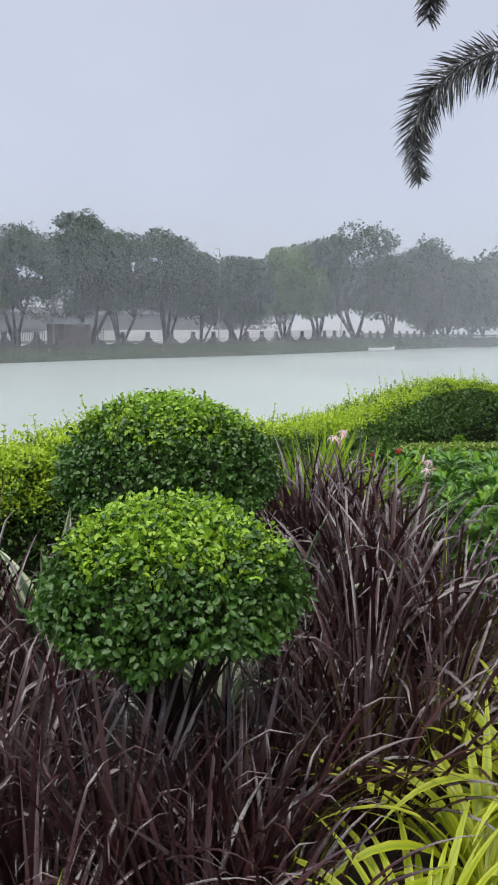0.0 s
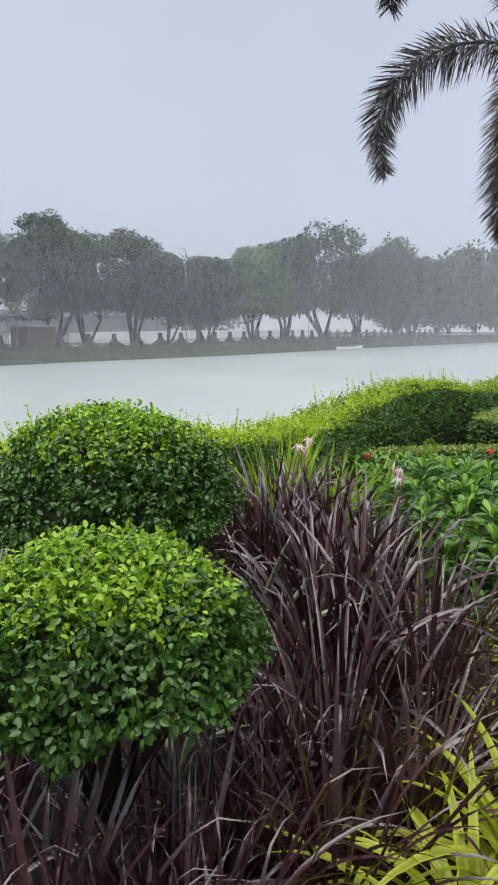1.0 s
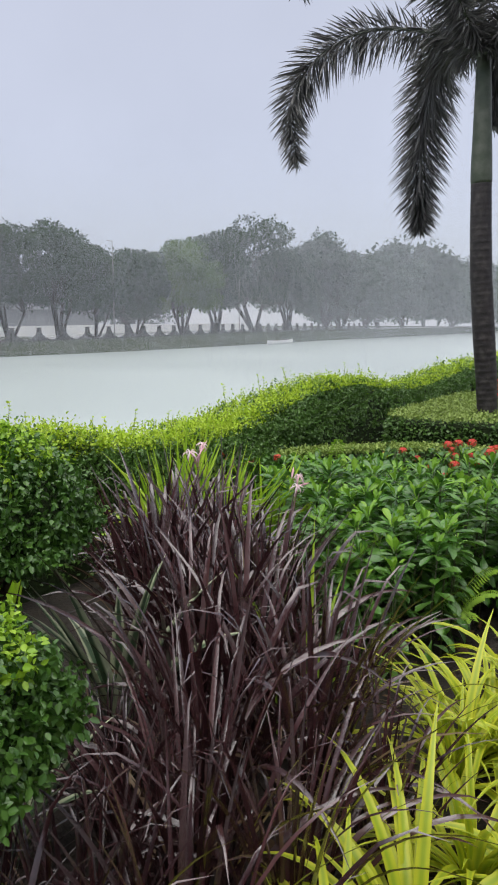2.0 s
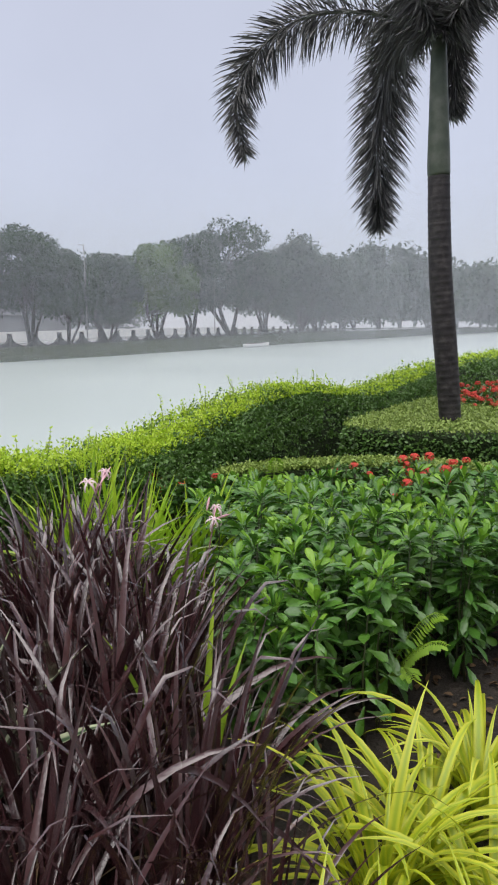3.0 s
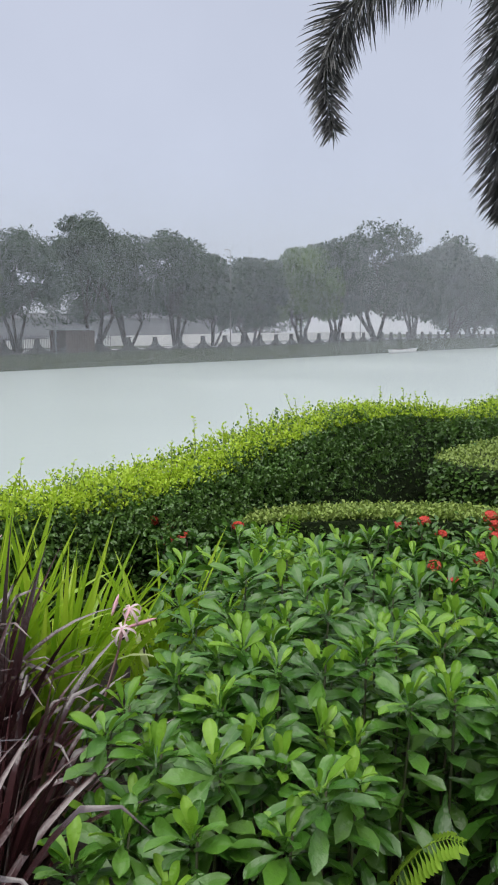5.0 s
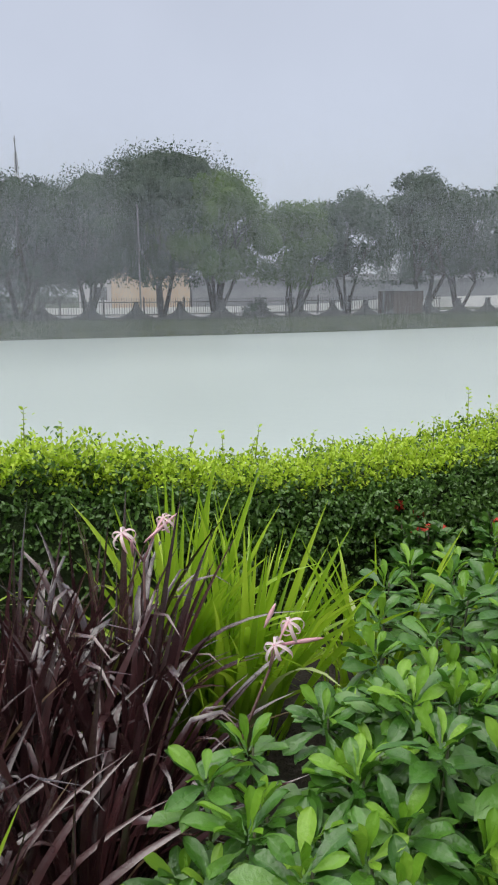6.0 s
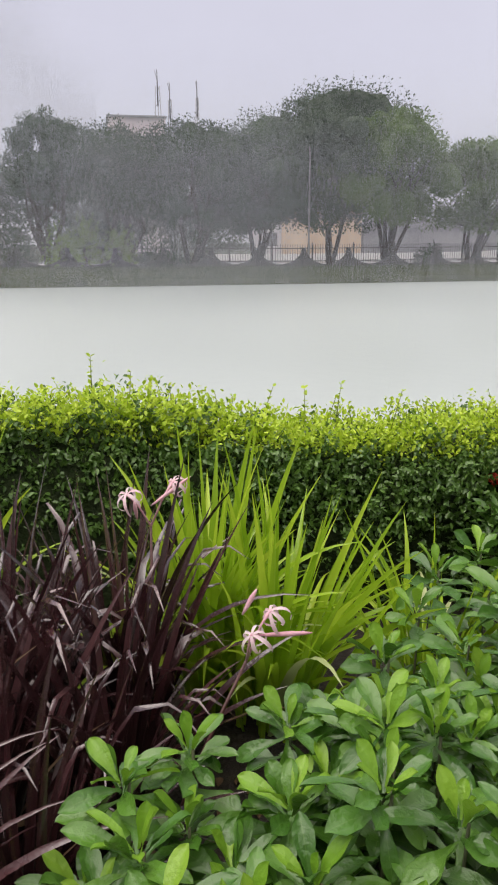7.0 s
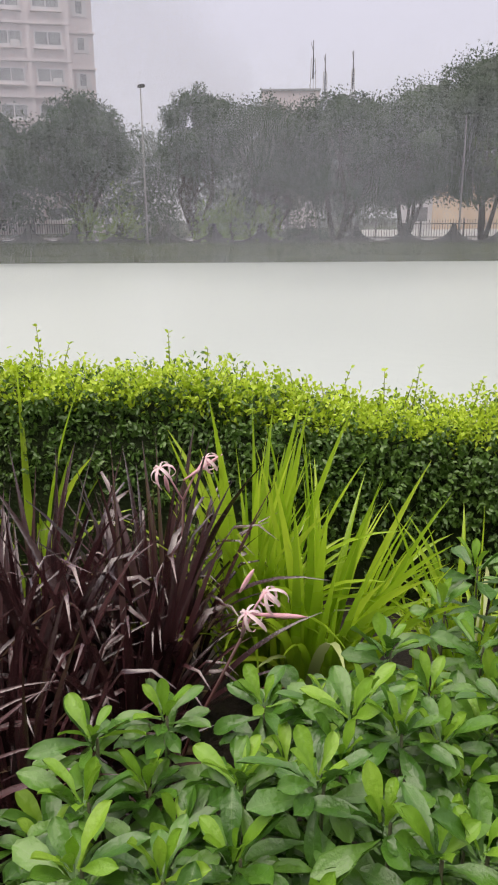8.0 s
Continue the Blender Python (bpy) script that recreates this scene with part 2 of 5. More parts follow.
def box_bm(bm, cx, cy, cz, sx, sy, sz, turn=0.0, bevel=0.0):
    made = bmesh.ops.create_cube(bm, size=1.0)
    m = Matrix.Translation((cx, cy, cz)) @ Matrix.Rotation(turn, 4, "Z") @ Matrix.Diagonal((sx, sy, sz, 1))
    bmesh.ops.transform(bm, matrix=m, verts=made["verts"])
    if bevel > 0:
        edges = list({e for v in made["verts"] for e in v.link_edges})
        bmesh.ops.bevel(bm, geom=edges, offset=bevel, segments=1, affect="EDGES")


def box_mesh(name, mat, cx, cy, cz, sx, sy, sz, turn=0.0, bevel=0.0):
    bm = bmesh.new()
    box_bm(bm, cx, cy, cz, sx, sy, sz, turn, bevel)
    me = bpy.data.meshes.new(name)
    bm.to_mesh(me)
    bm.free()
    me.materials.append(mat)
    return me


def tube(points, radii, sides=8, cap=True):
    """Vertices and faces of a tube along points."""
    P = [Vector(p) for p in points]
    V, F = [], []
    for i, p in enumerate(P):
        d = (P[min(i + 1, len(P) - 1)] - P[max(i - 1, 0)]).normalized()
        a = d.cross(Vector((0.31, 0.95, 0.02)))
        if a.length < 0.05:
            a = d.cross(Vector((1, 0, 0)))
        a.normalize()
        b = d.cross(a)
        for k in range(sides):
            w = 2 * math.pi * k / sides
            V.append(p + (a * math.cos(w) + b * math.sin(w)) * radii[i])
    for i in range(len(P) - 1):
        for k in range(sides):
            k2 = (k + 1) % sides
            F.append((i * sides + k, i * sides + k2, (i + 1) * sides + k2, (i + 1) * sides + k))
    if cap:
        F.append(tuple(range(sides))[::-1])
        F.append(tuple((len(P) - 1) * sides + k for k in range(sides)))
    return V, F


def tubes(name, lines, mat, sides=6):
    """Several tubes, each (points, radii), joined in one mesh."""
    V, F = [], []
    for pts, rad in lines:
        v, f = tube(pts, rad, sides)
        F += [tuple(i + len(V) for i in q) for q in f]
        V += v
    return mesh_of(name, V, F, mat)


def unit(a):
    return a / np.maximum(np.linalg.norm(a, axis=-1, keepdims=True), 1e-9)


def leaf_cloud(name, P, N, size, mat, rng, droop=0.2, spread=0.9, wide=0.26, long=True, lie=0.0):
    """Many small pointed leaves at P that lean out along N; each leaf is folded along its middle."""
    n = len(P)
    A = unit((1 - lie) * N + spread * rng.normal(size=(n, 3)) + np.array([0, 0, -droop]))
    U = unit(N * (0.8 + lie) + np.array([0, 0, 1.0 - 0.6 * lie]) + (0.5 - 0.15 * lie) * rng.normal(size=(n, 3)))
    B = unit(np.cross(A, U))
    U = np.cross(B, A)
    s = (size * rng.uniform(0.65, 1.25, n))[:, None]
    if long:
        prof = ((0, 0, 0), (0.32, 0.9, 0.10), (0.68, 0.8, 0.06), (1.0, 0, -0.12), (0.68, -0.8, 0.06), (0.32, -0.9, 0.10))
        F0 = np.array([(0, 1, 2, 3), (0, 3, 4, 5)])
    else:
        prof = ((0, 0, 0), (0.5, 1.0, 0.08), (1.0, 0, -0.08), (0.5, -1.0, 0.08))
        F0 = np.array([(0, 1, 2), (0, 2, 3)])
    V = np.stack([P + s * (a * A + b * wide * B + c * U) for a, b, c in prof], 1).reshape(-1, 3)
    F = (F0[None] + (np.arange(n) * len(prof))[:, None, None]).reshape(-1, F0.shape[1])
    return mesh_arrays(name, V, F, mat)


def strap(name, length, width, bend0, bend1, mat, segs=8, fold=0.25, kink=None, tip=0.6, twist=0.0, side=0.0):
    """A strap leaf from the origin: it leans bend0 degrees from upright at its foot and bend1 at its tip, in the plane of x and z."""
    V, F, UV = [], [], []
    p = Vector((0, 0, 0))
    for i in range(segs + 1):
        u = i / segs
        ang = bend0 + (bend1 - bend0) * u ** 1.5
        if kink:
            ang += kink[1] * min(1.0, max(0.0, (u - kink[0]) / 0.18))
        ang = radians(ang)
        d = Vector((math.sin(ang), 0, math.cos(ang)))
        nrm = Vector((-math.cos(ang), 0, math.sin(ang)))
        b = Vector((0, 1, 0))
        tw = radians(twist) * u
        b, nrm = b * math.cos(tw) + nrm * math.sin(tw), nrm * math.cos(tw) - b * math.sin(tw)
        w = width * 0.5 * (0.55 + 0.45 * min(1, u / 0.25)) * (1 if u < tip else max(0.03, 1 - ((u - tip) / (1 - tip)) ** 1.6))
        for k, off in enumerate((-1, 0, 1)):
            V.append(p + b * off * w + nrm * (fold * w * abs(off)) + Vector((0, side * u * u, 0)))
            UV.append((0.5 + 0.5 * off, u))
        p = p + d * (length / segs)
    for i in range(segs):
        for k in range(2):
            a = i * 3 + k
            F.append((a, a + 1, a + 4, a + 3))
    return mesh_of(name, V, F, mat, uvs=UV)


def obovate(name, length, width, mat, curl=0.25, cup=0.2, segs=6, coarse=False):
    """A broad leaf with a round tip along +x, rising along z."""
    V, F, UV = [], [], []
    across = (-1, 0, 1) if coarse else (-1, -0.5, 0, 0.5, 1)
    for u in (0.0, 0.3, 0.6, 0.85, 1.0) if coarse else (0.0, 0.2, 0.42, 0.62, 0.78, 0.9, 0.97, 1.0)[:segs + 2]:
        w = width * 0.5 * (0.16 + 0.84 * math.sin(math.pi * 0.5 * min(1.0, u / 0.76)) ** 2.6) * math.sqrt(max(0.05, 1 - max(0.0, (u - 0.76) / 0.245) ** 2))
        z = -curl * length * u * u
        for off in across:
            V.append((u * length, off * w, z + cup * w * abs(off) ** 1.5 + 0.06 * width * math.sin(11 * u + 3 * off)))
            UV.append((0.5 + 0.5 * off, u))
    n = len(across)
    for i in range(len(V) // n - 1):
        for k in range(n - 1):
            a = i * n + k
            F.append((a, a + n, a + n + 1, a + 1))
    return mesh_of(name, V, F, mat, uvs=UV)


def spin(az, tilt, roll=0.0, scale=1.0, at=(0, 0, 0)):
    """Turn about z by az, after a tilt about y, with a size."""
    return Matrix.Translation(at) @ Matrix.Rotation(az, 4, "Z") @ Matrix.Rotation(tilt, 4, "Y") @ Matrix.Rotation(roll, 4, "X") @ Matrix.Diagonal((scale, scale, scale, 1))


# ---- the plan of the lake: the far shore as a line, and places by the metre along it ----
SHORE = np.array([(-75, -25), (-41.5, 17), (-32, 28), (-23.4, 38.8), (-17.5, 46.5), (-12.4, 55), (-3, 68), (6, 83), (20, 108), (42, 142), (78, 200), (160, 300)], float)
ALONG = np.concatenate([[0], np.cumsum(np.hypot(*np.diff(SHORE, axis=0).T))])
WATER = -0.8


def shore(s, off=0.0):
    i = int(np.clip(np.searchsorted(ALONG, s) - 1, 0, len(SHORE) - 2))
    d = (SHORE[i + 1] - SHORE[i]) / (ALONG[i + 1] - ALONG[i])
    p = SHORE[i] + d * (s - ALONG[i]) + np.array([-d[1], d[0]]) * off
    return float(p[0]), float(p[1])


def heading(s):
    (ax, ay), (bx, by) = shore(s - 2), shore(s + 2)
    return math.atan2(by - ay, bx - ax)


def bank_top(s):
    return float(np.interp(s, (0, 55, 80, 94, 110, 140, 180, 380), (0.35, 0.32, 0.15, 0.15, 0.25, 0.6, 0.8, 1.2)))


HEDGE_DIR = np.array([0.617, 0.787])
HEDGE_OUT = np.array([-0.787, 0.617])


def hedge_at(x, out=0.0):
    """A place on the hedge's crest line by its x, moved out towards the water."""
    k = (x + 0.5) / HEDGE_DIR[0]
    return np.array([-0.5, 4.97]) + HEDGE_DIR * k + HEDGE_OUT * out


# ---- ground: one sheet from the garden over the lake's bed to the far land ----


def build_ground():
    V, F = [], []
    for i, p in enumerate(SHORE):
        s = ALONG[i]
        near = np.array([-1.0, 5.4]) + HEDGE_DIR * ((p - np.array([-1.0, 5.4])) @ HEDGE_DIR)
        if i == len(SHORE) - 1:
            near = near + HEDGE_DIR * 400
        back = -HEDGE_OUT
        far = np.array(shore(s + 1e-3, 1.0)) - p
        top = bank_top(s)
        ring = [(*(near + back * 1500), 0), (*(near + back * 30), 0), (*near, 0), (*(near + HEDGE_OUT * 1.2), -2.0), (*(p - far * 2.5), -2.2), (*(p - far * 0.15), WATER - 0.25),
                (*(p + far * 0.1), WATER + 0.35), (*(p + far * 1.3), top - 0.12), (*(p + far * 2.2), top), (*(p + far * 9), top), (*(p + far * 60), top), (*(p + far * 1500), top)]
        V += ring
    n = 12
    for i in range(len(SHORE) - 1):
        for k in range(n - 1):
            a = i * n + k
            F.append((a, a + n, a + n + 1, a + 1))
    me = mesh_of("ground", V, F, M_SOIL, smooth=False)
    me.materials.append(M_GRASS)
    for f in me.polygons:
        if f.center.y * 0.617 - f.center.x * 0.787 > 12 and f.index % (n - 1) > 3:
            f.material_index = 1
    return solid("ground", me, "dark damp garden soil running down to the lake", "ground", kind="structure")


build_ground()
V = [(-400, -500, WATER), (700, -500, WATER), (700, 900, WATER), (-400, 900, WATER)]
solid("water", mesh_of("water", V, [(0, 1, 2, 3)], M_WATER), "pale green-grey lake dulled by heavy rain", "lake", kind="structure")

# an unseen plain wall, added behind the garden path, cuts light and closes the place
WALL_AT = np.array([1.55, -0.75])
V = []
for k in (-9.0, 7.0):
    for back in (0.0, 0.25):
        q = WALL_AT + HEDGE_DIR * k - HEDGE_OUT * back
        V += [(q[0], q[1], -0.1), (q[0], q[1], 3.6)]
solid("unseen_wall", mesh_of("unseen_wall", V, [(0, 1, 5, 4), (2, 6, 7, 3), (1, 3, 7, 5), (0, 2, 3, 1), (4, 5, 7, 6)], M_ROOM, smooth=False), "plain grey plastered wall, unseen, added beside the path to cut light", "wall", kind="structure")

# ---- the garden ----


def crest(x):
    return 0.975 * float(np.interp(x, (-3, -1.2, -0.9, -0.45, 0, 0.3, 0.7, 1.2, 1.55, 2.1, 2.8, 3.15, 3.8, 4.5, 5.5, 6.2, 9), (0.85, 0.84, 0.90, 0.90, 0.77, 0.72, 0.76, 0.87, 0.95, 0.97, 0.83, 0.79, 0.84, 0.94, 0.96, 0.99, 1.0)))


def hedge_shell(rng, count, x0, x1):
    """Places and outward directions over the hedge's rounded section."""
    x = rng.uniform(x0, x1, count)
    w = rng.uniform(-0.2, 1.0, count) * math.pi * 0.5
    side = np.where(rng.random(count) < 0.72, -1.0, 1.0)
    h = np.array([crest(v) for v in x])
    half = 0.34 + 0.05 * np.sin(x * 2.1)
    lump = 1 + 0.05 * np.sin(x * 9 + 3 * np.sin(w * 3)) + 0.06 * rng.normal(size=count)
    across = side * half * np.cos(np.clip(w, 0, None)) ** 0.6 * lump
    z = np.where(w > 0, 0.5 * h + (0.5 * h) * np.sin(np.clip(w, 0, None)) ** 0.85 * lump, rng.uniform(0.04, 0.5, count) * h)
    base = np.stack([-0.5 + (x + 0.5), 4.97 + (x + 0.5) * HEDGE_DIR[1] / HEDGE_DIR[0]], 1)
    tuft = 0.022 * np.sin(x * 23 + 4 * np.sin(z * 15)) * np.sin(z * 27 + 3 * np.sin(x * 14)) + 0.018 * np.sin(x * 47 - z * 31)
    across, z = across * (1 + tuft / 0.34), z + np.where(w > 0, tuft * np.sin(np.clip(w, 0, None)), 0)
    P = np.concatenate([base + HEDGE_OUT * across[:, None], z[:, None]], 1)
    N = np.concatenate([HEDGE_OUT * (side * np.cos(np.clip(w, 0, None)))[:, None], np.sin(np.clip(w, 0, None))[:, None]], 1)
    return P, N, x


def sprigs(rng, P, N, leaves, reach):
    """Leaves in turn along short twigs that point outwards from P."""
    A = unit(N + 0.45 * rng.normal(size=N.shape) + [0, 0, 0.25])
    QP, QN = [], []
    for k in range(leaves):
        u = k / (leaves - 1)
        d = unit(rng.normal(size=N.shape))
        QP.append(P + A * (reach * (u - 0.6)) + d * 0.004)
        QN.append(unit(A * (0.25 + 0.6 * u) + d))
    return np.concatenate(QP), np.concatenate(QN)


def build_hedge():
    rng = np.random.default_rng(11)
    hedge = thing("hedge", (0, 0, 0), "loosely trimmed green hedge with pale new shoots along the lake", "hedge")
    # solid hull under the leaves, coloured dark as the hedge's inner shade
    V, F = [], []
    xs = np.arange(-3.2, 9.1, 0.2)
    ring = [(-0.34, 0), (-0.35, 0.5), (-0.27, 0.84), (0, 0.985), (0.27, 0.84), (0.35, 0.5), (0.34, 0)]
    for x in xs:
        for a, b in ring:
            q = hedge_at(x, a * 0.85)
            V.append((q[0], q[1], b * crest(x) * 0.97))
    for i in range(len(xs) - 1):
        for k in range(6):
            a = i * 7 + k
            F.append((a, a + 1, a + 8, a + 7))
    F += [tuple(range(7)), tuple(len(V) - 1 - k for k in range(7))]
    part("inner_core", mesh_of("inner_core", V, F, M_CORE_SHADE), hedge)
    for x0, x1, count, size in ((-3.2, -1.6, 9000, 0.030), (-1.6, 2.2, 76000, 0.0250), (2.2, 4.5, 22000, 0.030), (4.5, 9.0, 11000, 0.05)):
        P, N, x = hedge_shell(rng, count // 5, x0, x1)
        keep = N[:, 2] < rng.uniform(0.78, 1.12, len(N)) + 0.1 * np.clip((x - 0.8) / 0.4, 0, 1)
        P, N = P[keep] - 0.01 * N[keep], N[keep]
        P, N = sprigs(rng, P, N, 5, size * 2.0)
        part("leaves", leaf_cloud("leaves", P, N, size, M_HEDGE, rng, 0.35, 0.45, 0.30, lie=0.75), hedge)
        P, N, x = hedge_shell(rng, int(count * 1.15), x0, x1)
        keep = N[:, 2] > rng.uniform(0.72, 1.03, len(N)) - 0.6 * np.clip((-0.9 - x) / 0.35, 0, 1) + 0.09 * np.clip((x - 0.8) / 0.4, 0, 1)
        P, N = P[keep], N[keep]
        P[:, 2] += rng.exponential(0.012, len(P))
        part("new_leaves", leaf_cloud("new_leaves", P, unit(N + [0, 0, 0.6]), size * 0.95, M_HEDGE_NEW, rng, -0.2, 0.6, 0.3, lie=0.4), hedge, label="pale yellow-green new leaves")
    x = -3.0 + 8.5 * rng.random(2600) ** 1.5
    base = np.array([hedge_at(v, w) for v, w in zip(x, rng.uniform(-0.27, 0.22, len(x)))])
    tall = rng.exponential(0.022, len(x))
    TP, TN = [], []
    for (bx, by), v, h in zip(base, x, tall):
        for j in range(6):
            TP.append((bx + rng.normal(0, 0.008), by + rng.normal(0, 0.008), crest(v) * 0.96 + h * j / 5))
            w = rng.uniform(0, 6.28)
            TN.append((0.7 * math.cos(w), 0.7 * math.sin(w), 0.7))
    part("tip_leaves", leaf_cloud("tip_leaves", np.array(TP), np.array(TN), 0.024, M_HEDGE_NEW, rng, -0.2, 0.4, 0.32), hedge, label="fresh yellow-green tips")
    lines, LP, LN = [], [], []
    for k in range(130):
        x = rng.uniform(-2.5, 3.0)
        h = rng.choice([0.07, 0.11, 0.15, 0.21], p=[0.35, 0.35, 0.2, 0.1])
        q = hedge_at(x, rng.uniform(-0.15, 0.2))
        a = np.array([q[0], q[1], crest(x) * 0.97])
        lean = np.array([rng.normal(0, 0.25), rng.normal(0, 0.25), 1.0])
        pts = [a + lean * h * u for u in (0, 0.5, 1)]
        lines.append(([tuple(p) for p in pts], (0.003, 0.0025, 0.0015)))
        for u in np.linspace(0.25, 1.0, max(3, int(h / 0.026))):
            for sg in (1, -1):
                LP.append(a + lean * h * u)
                t = rng.uniform(0, 6.28)
                LN.append((math.cos(t) * sg, math.sin(t) * sg, 0.5))
    for pts, rad in lines:
        part("shoot", tubes("shoot", [(pts, rad)], M_SPRIG, 3), hedge)
    part("shoot_leaves", leaf_cloud("shoot_leaves", np.array(LP), np.array(LN), 0.023, M_HEDGE_NEW, rng, -0.2, 0.4, 0.34), hedge, label="pale leaves on the shoots")


build_hedge()


def build_ball(place, rx, rz, zc, count, size, label, seed):
    """A clipped shrub: a short stem with branches under a domed crown of leaves."""
    rng = np.random.default_rng(seed)
    shrub = thing("topiary_shrub", place, label, "shrub", "rounded clipped shrubs")
    lines = [([(0, 0, 0), (0.01, 0.01, zc * 0.5), (0, 0, zc)], (0.03, 0.026, 0.02))]
    for k in range(9):
        t = k * 2.4
        lines.append(([(0, 0, zc * 0.35), (0.4 * rx * math.cos(t), 0.4 * rx * math.sin(t), zc * 0.8), (0.8 * rx * math.cos(t), 0.8 * rx * math.sin(t), zc + 0.1 * rz)], (0.014, 0.01, 0.005)))
    part("stem", tubes("stem", lines, M_TWIG, 6), shrub)
    # closed dome below the leaves; its dark colour stands for shade between them
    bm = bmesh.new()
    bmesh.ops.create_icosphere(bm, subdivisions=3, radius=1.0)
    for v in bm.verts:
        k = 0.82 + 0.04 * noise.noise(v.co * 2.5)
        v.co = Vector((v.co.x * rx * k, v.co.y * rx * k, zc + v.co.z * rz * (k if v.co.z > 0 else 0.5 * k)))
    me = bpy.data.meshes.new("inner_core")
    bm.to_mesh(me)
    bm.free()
    me.materials.append(M_CORE_SHADE)
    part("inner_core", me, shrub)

    def shell(n, lo):
        z = rng.uniform(lo, 1.0, n)
        t = rng.uniform(0, 2 * math.pi, n)
        r = np.sqrt(1 - z * z)
        N = np.stack([r * np.cos(t), r * np.sin(t), z], 1)
        lump = 0.93 + 0.05 * np.sin(5 * t + 4 * z) * r + 0.045 * np.sin(9 * t - 7 * z) * r + rng.normal(0, 0.025, n) - 0.10 * rng.random(n) ** 3 + 0.045 * np.sin(13 * t + 5 * np.sin(9 * z)) * np.sin(15 * z + 3 * np.sin(7 * t))
        P = N * lump[:, None] * np.array([rx, rx, rz])
        P[:, 2] = np.where(P[:, 2] < 0, P[:, 2] * (0.34 + 0.14 * np.sin(3 * t + 1.0) + 0.10 * np.sin(7 * t)), P[:, 2])
        return P + np.array([0, 0, zc]), unit(N / np.array([rx, rx, rz]))

    P, N = shell(count // 7, -1.0)
    P, N = sprigs(rng, P, N, 7, 0.06)
    part("leaves", leaf_cloud("leaves", P, N, size, M_BALL, rng, 0.45, 0.40, 0.33, lie=0.7), shrub)
    P, N = shell(count // 7, -0.2)
    # new leaves only on the upward side; part of its skylight is their colour
    keep = N[:, 2] > rng.uniform(0.64, 1.0, len(N))
    P, N = sprigs(rng, P[keep] + N[keep] * 0.012, N[keep], 6, 0.06)
    part("new_leaves", leaf_cloud("new_leaves", P, N, size * 0.95, M_BALL_NEW, rng, 0.2, 0.40, 0.32, lie=0.5), shrub, label="bright yellow-green new leaves")


build_ball((-0.10, 2.02, 0), 0.368, 0.255, 0.755, 29000, 0.0205, "domed clipped shrub with glossy bright green leaves", 3)
build_ball((-0.27, 3.05, 0), 0.46, 0.355, 0.865, 32000, 0.0218, "taller domed clipped shrub with dark green leaves", 4)

# purple strap-leaved clumps
PURPLE = [strap("blade", l, w, b0, b1, M_PURPLE, 11, 0.22, kink, tip, tw) for l, w, b0, b1, kink, tip, tw in (
    (0.92, 0.022, 2, 30, None, 0.45, 40), (0.88, 0.025, 3, 60, None, 0.45, -50), (0.95, 0.019, 0, 75, None, 0.4, 30), (0.84, 0.024, 5, 110, None, 0.45, 55),
    (0.90, 0.022, 3, 28, (0.72, 60), 0.55, 10), (0.92, 0.021, 1, 20, None, 0.4, -30), (0.95, 0.018, 1, 40, None, 0.35, 60), (0.76, 0.023, 8, 130, None, 0.45, -45),
    (0.93, 0.022, 4, 30, (0.78, 80), 0.6, 25), (0.90, 0.016, 2, 90, None, 0.35, -70), (0.80, 0.021, 10, 150, None, 0.4, 35), (0.97, 0.020, 2, 50, None, 0.5, -35),
    (0.86, 0.023, 3, 95, None, 0.5, 20), (0.84, 0.020, 4, 45, (0.70, 55), 0.5, -15))]
PURPLE_WIDE = [strap("blade", l, w, b0, b1, M_PURPLE, 12, 0.3, kink, tip, tw) for l, w, b0, b1, kink, tip, tw in (
    (0.84, 0.027, 2, 24, None, 0.5, 40), (0.80, 0.028, 4, 30, (0.74, 95), 0.6, 15), (0.88, 0.024, 0, 18, None, 0.45, -40), (0.76, 0.026, 6, 60, None, 0.5, 30), (0.82, 0.024, 3, 26, (0.80, 120), 0.65, -10),
    (0.74, 0.027, 8, 105, None, 0.5, -30), (0.90, 0.021, 1, 16, None, 0.4, 55), (0.70, 0.028, 5, 40, (0.66, 100), 0.6, 20), (0.86, 0.025, 3, 40, None, 0.5, -55), (0.80, 0.021, 2, 85, None, 0.4, 45))]
PURPLE_OLD = [strap("blade", l, w, b0, b1, M_PURPLE_OLD, 9, 0.3, None, 0.4, tw) for l, w, b0, b1, tw in ((0.7, 0.02, 10, 60, 20), (0.6, 0.024, 15, 95, -20))]


def build_purple(x, y, size, blades, seed, kinds, spread=1.0):
    rng = np.random.default_rng(seed)
    clump = thing("purple_lily", (x, y, 0), "clump of dark purple arching strap leaves in the bed", "plant", "purple clumps")
    for k in range(blades):
        az = rng.uniform(0, 2 * math.pi)
        r = rng.uniform(0.0, 0.11) * spread
        old = rng.random() < 0.05
        me = PURPLE_OLD[rng.integers(2)] if old else kinds[rng.integers(len(kinds))]
        m = spin(az + rng.normal(0, 0.3), rng.uniform(0.0, 0.32) * spread, 0, size * rng.uniform(0.62, 1.1), (r * math.cos(az), r * math.sin(az), 0)) @ Matrix.Diagonal((1, 0.82 if y < 3.3 else 0.95, 1, 1))
        part("blade", me, clump, m)


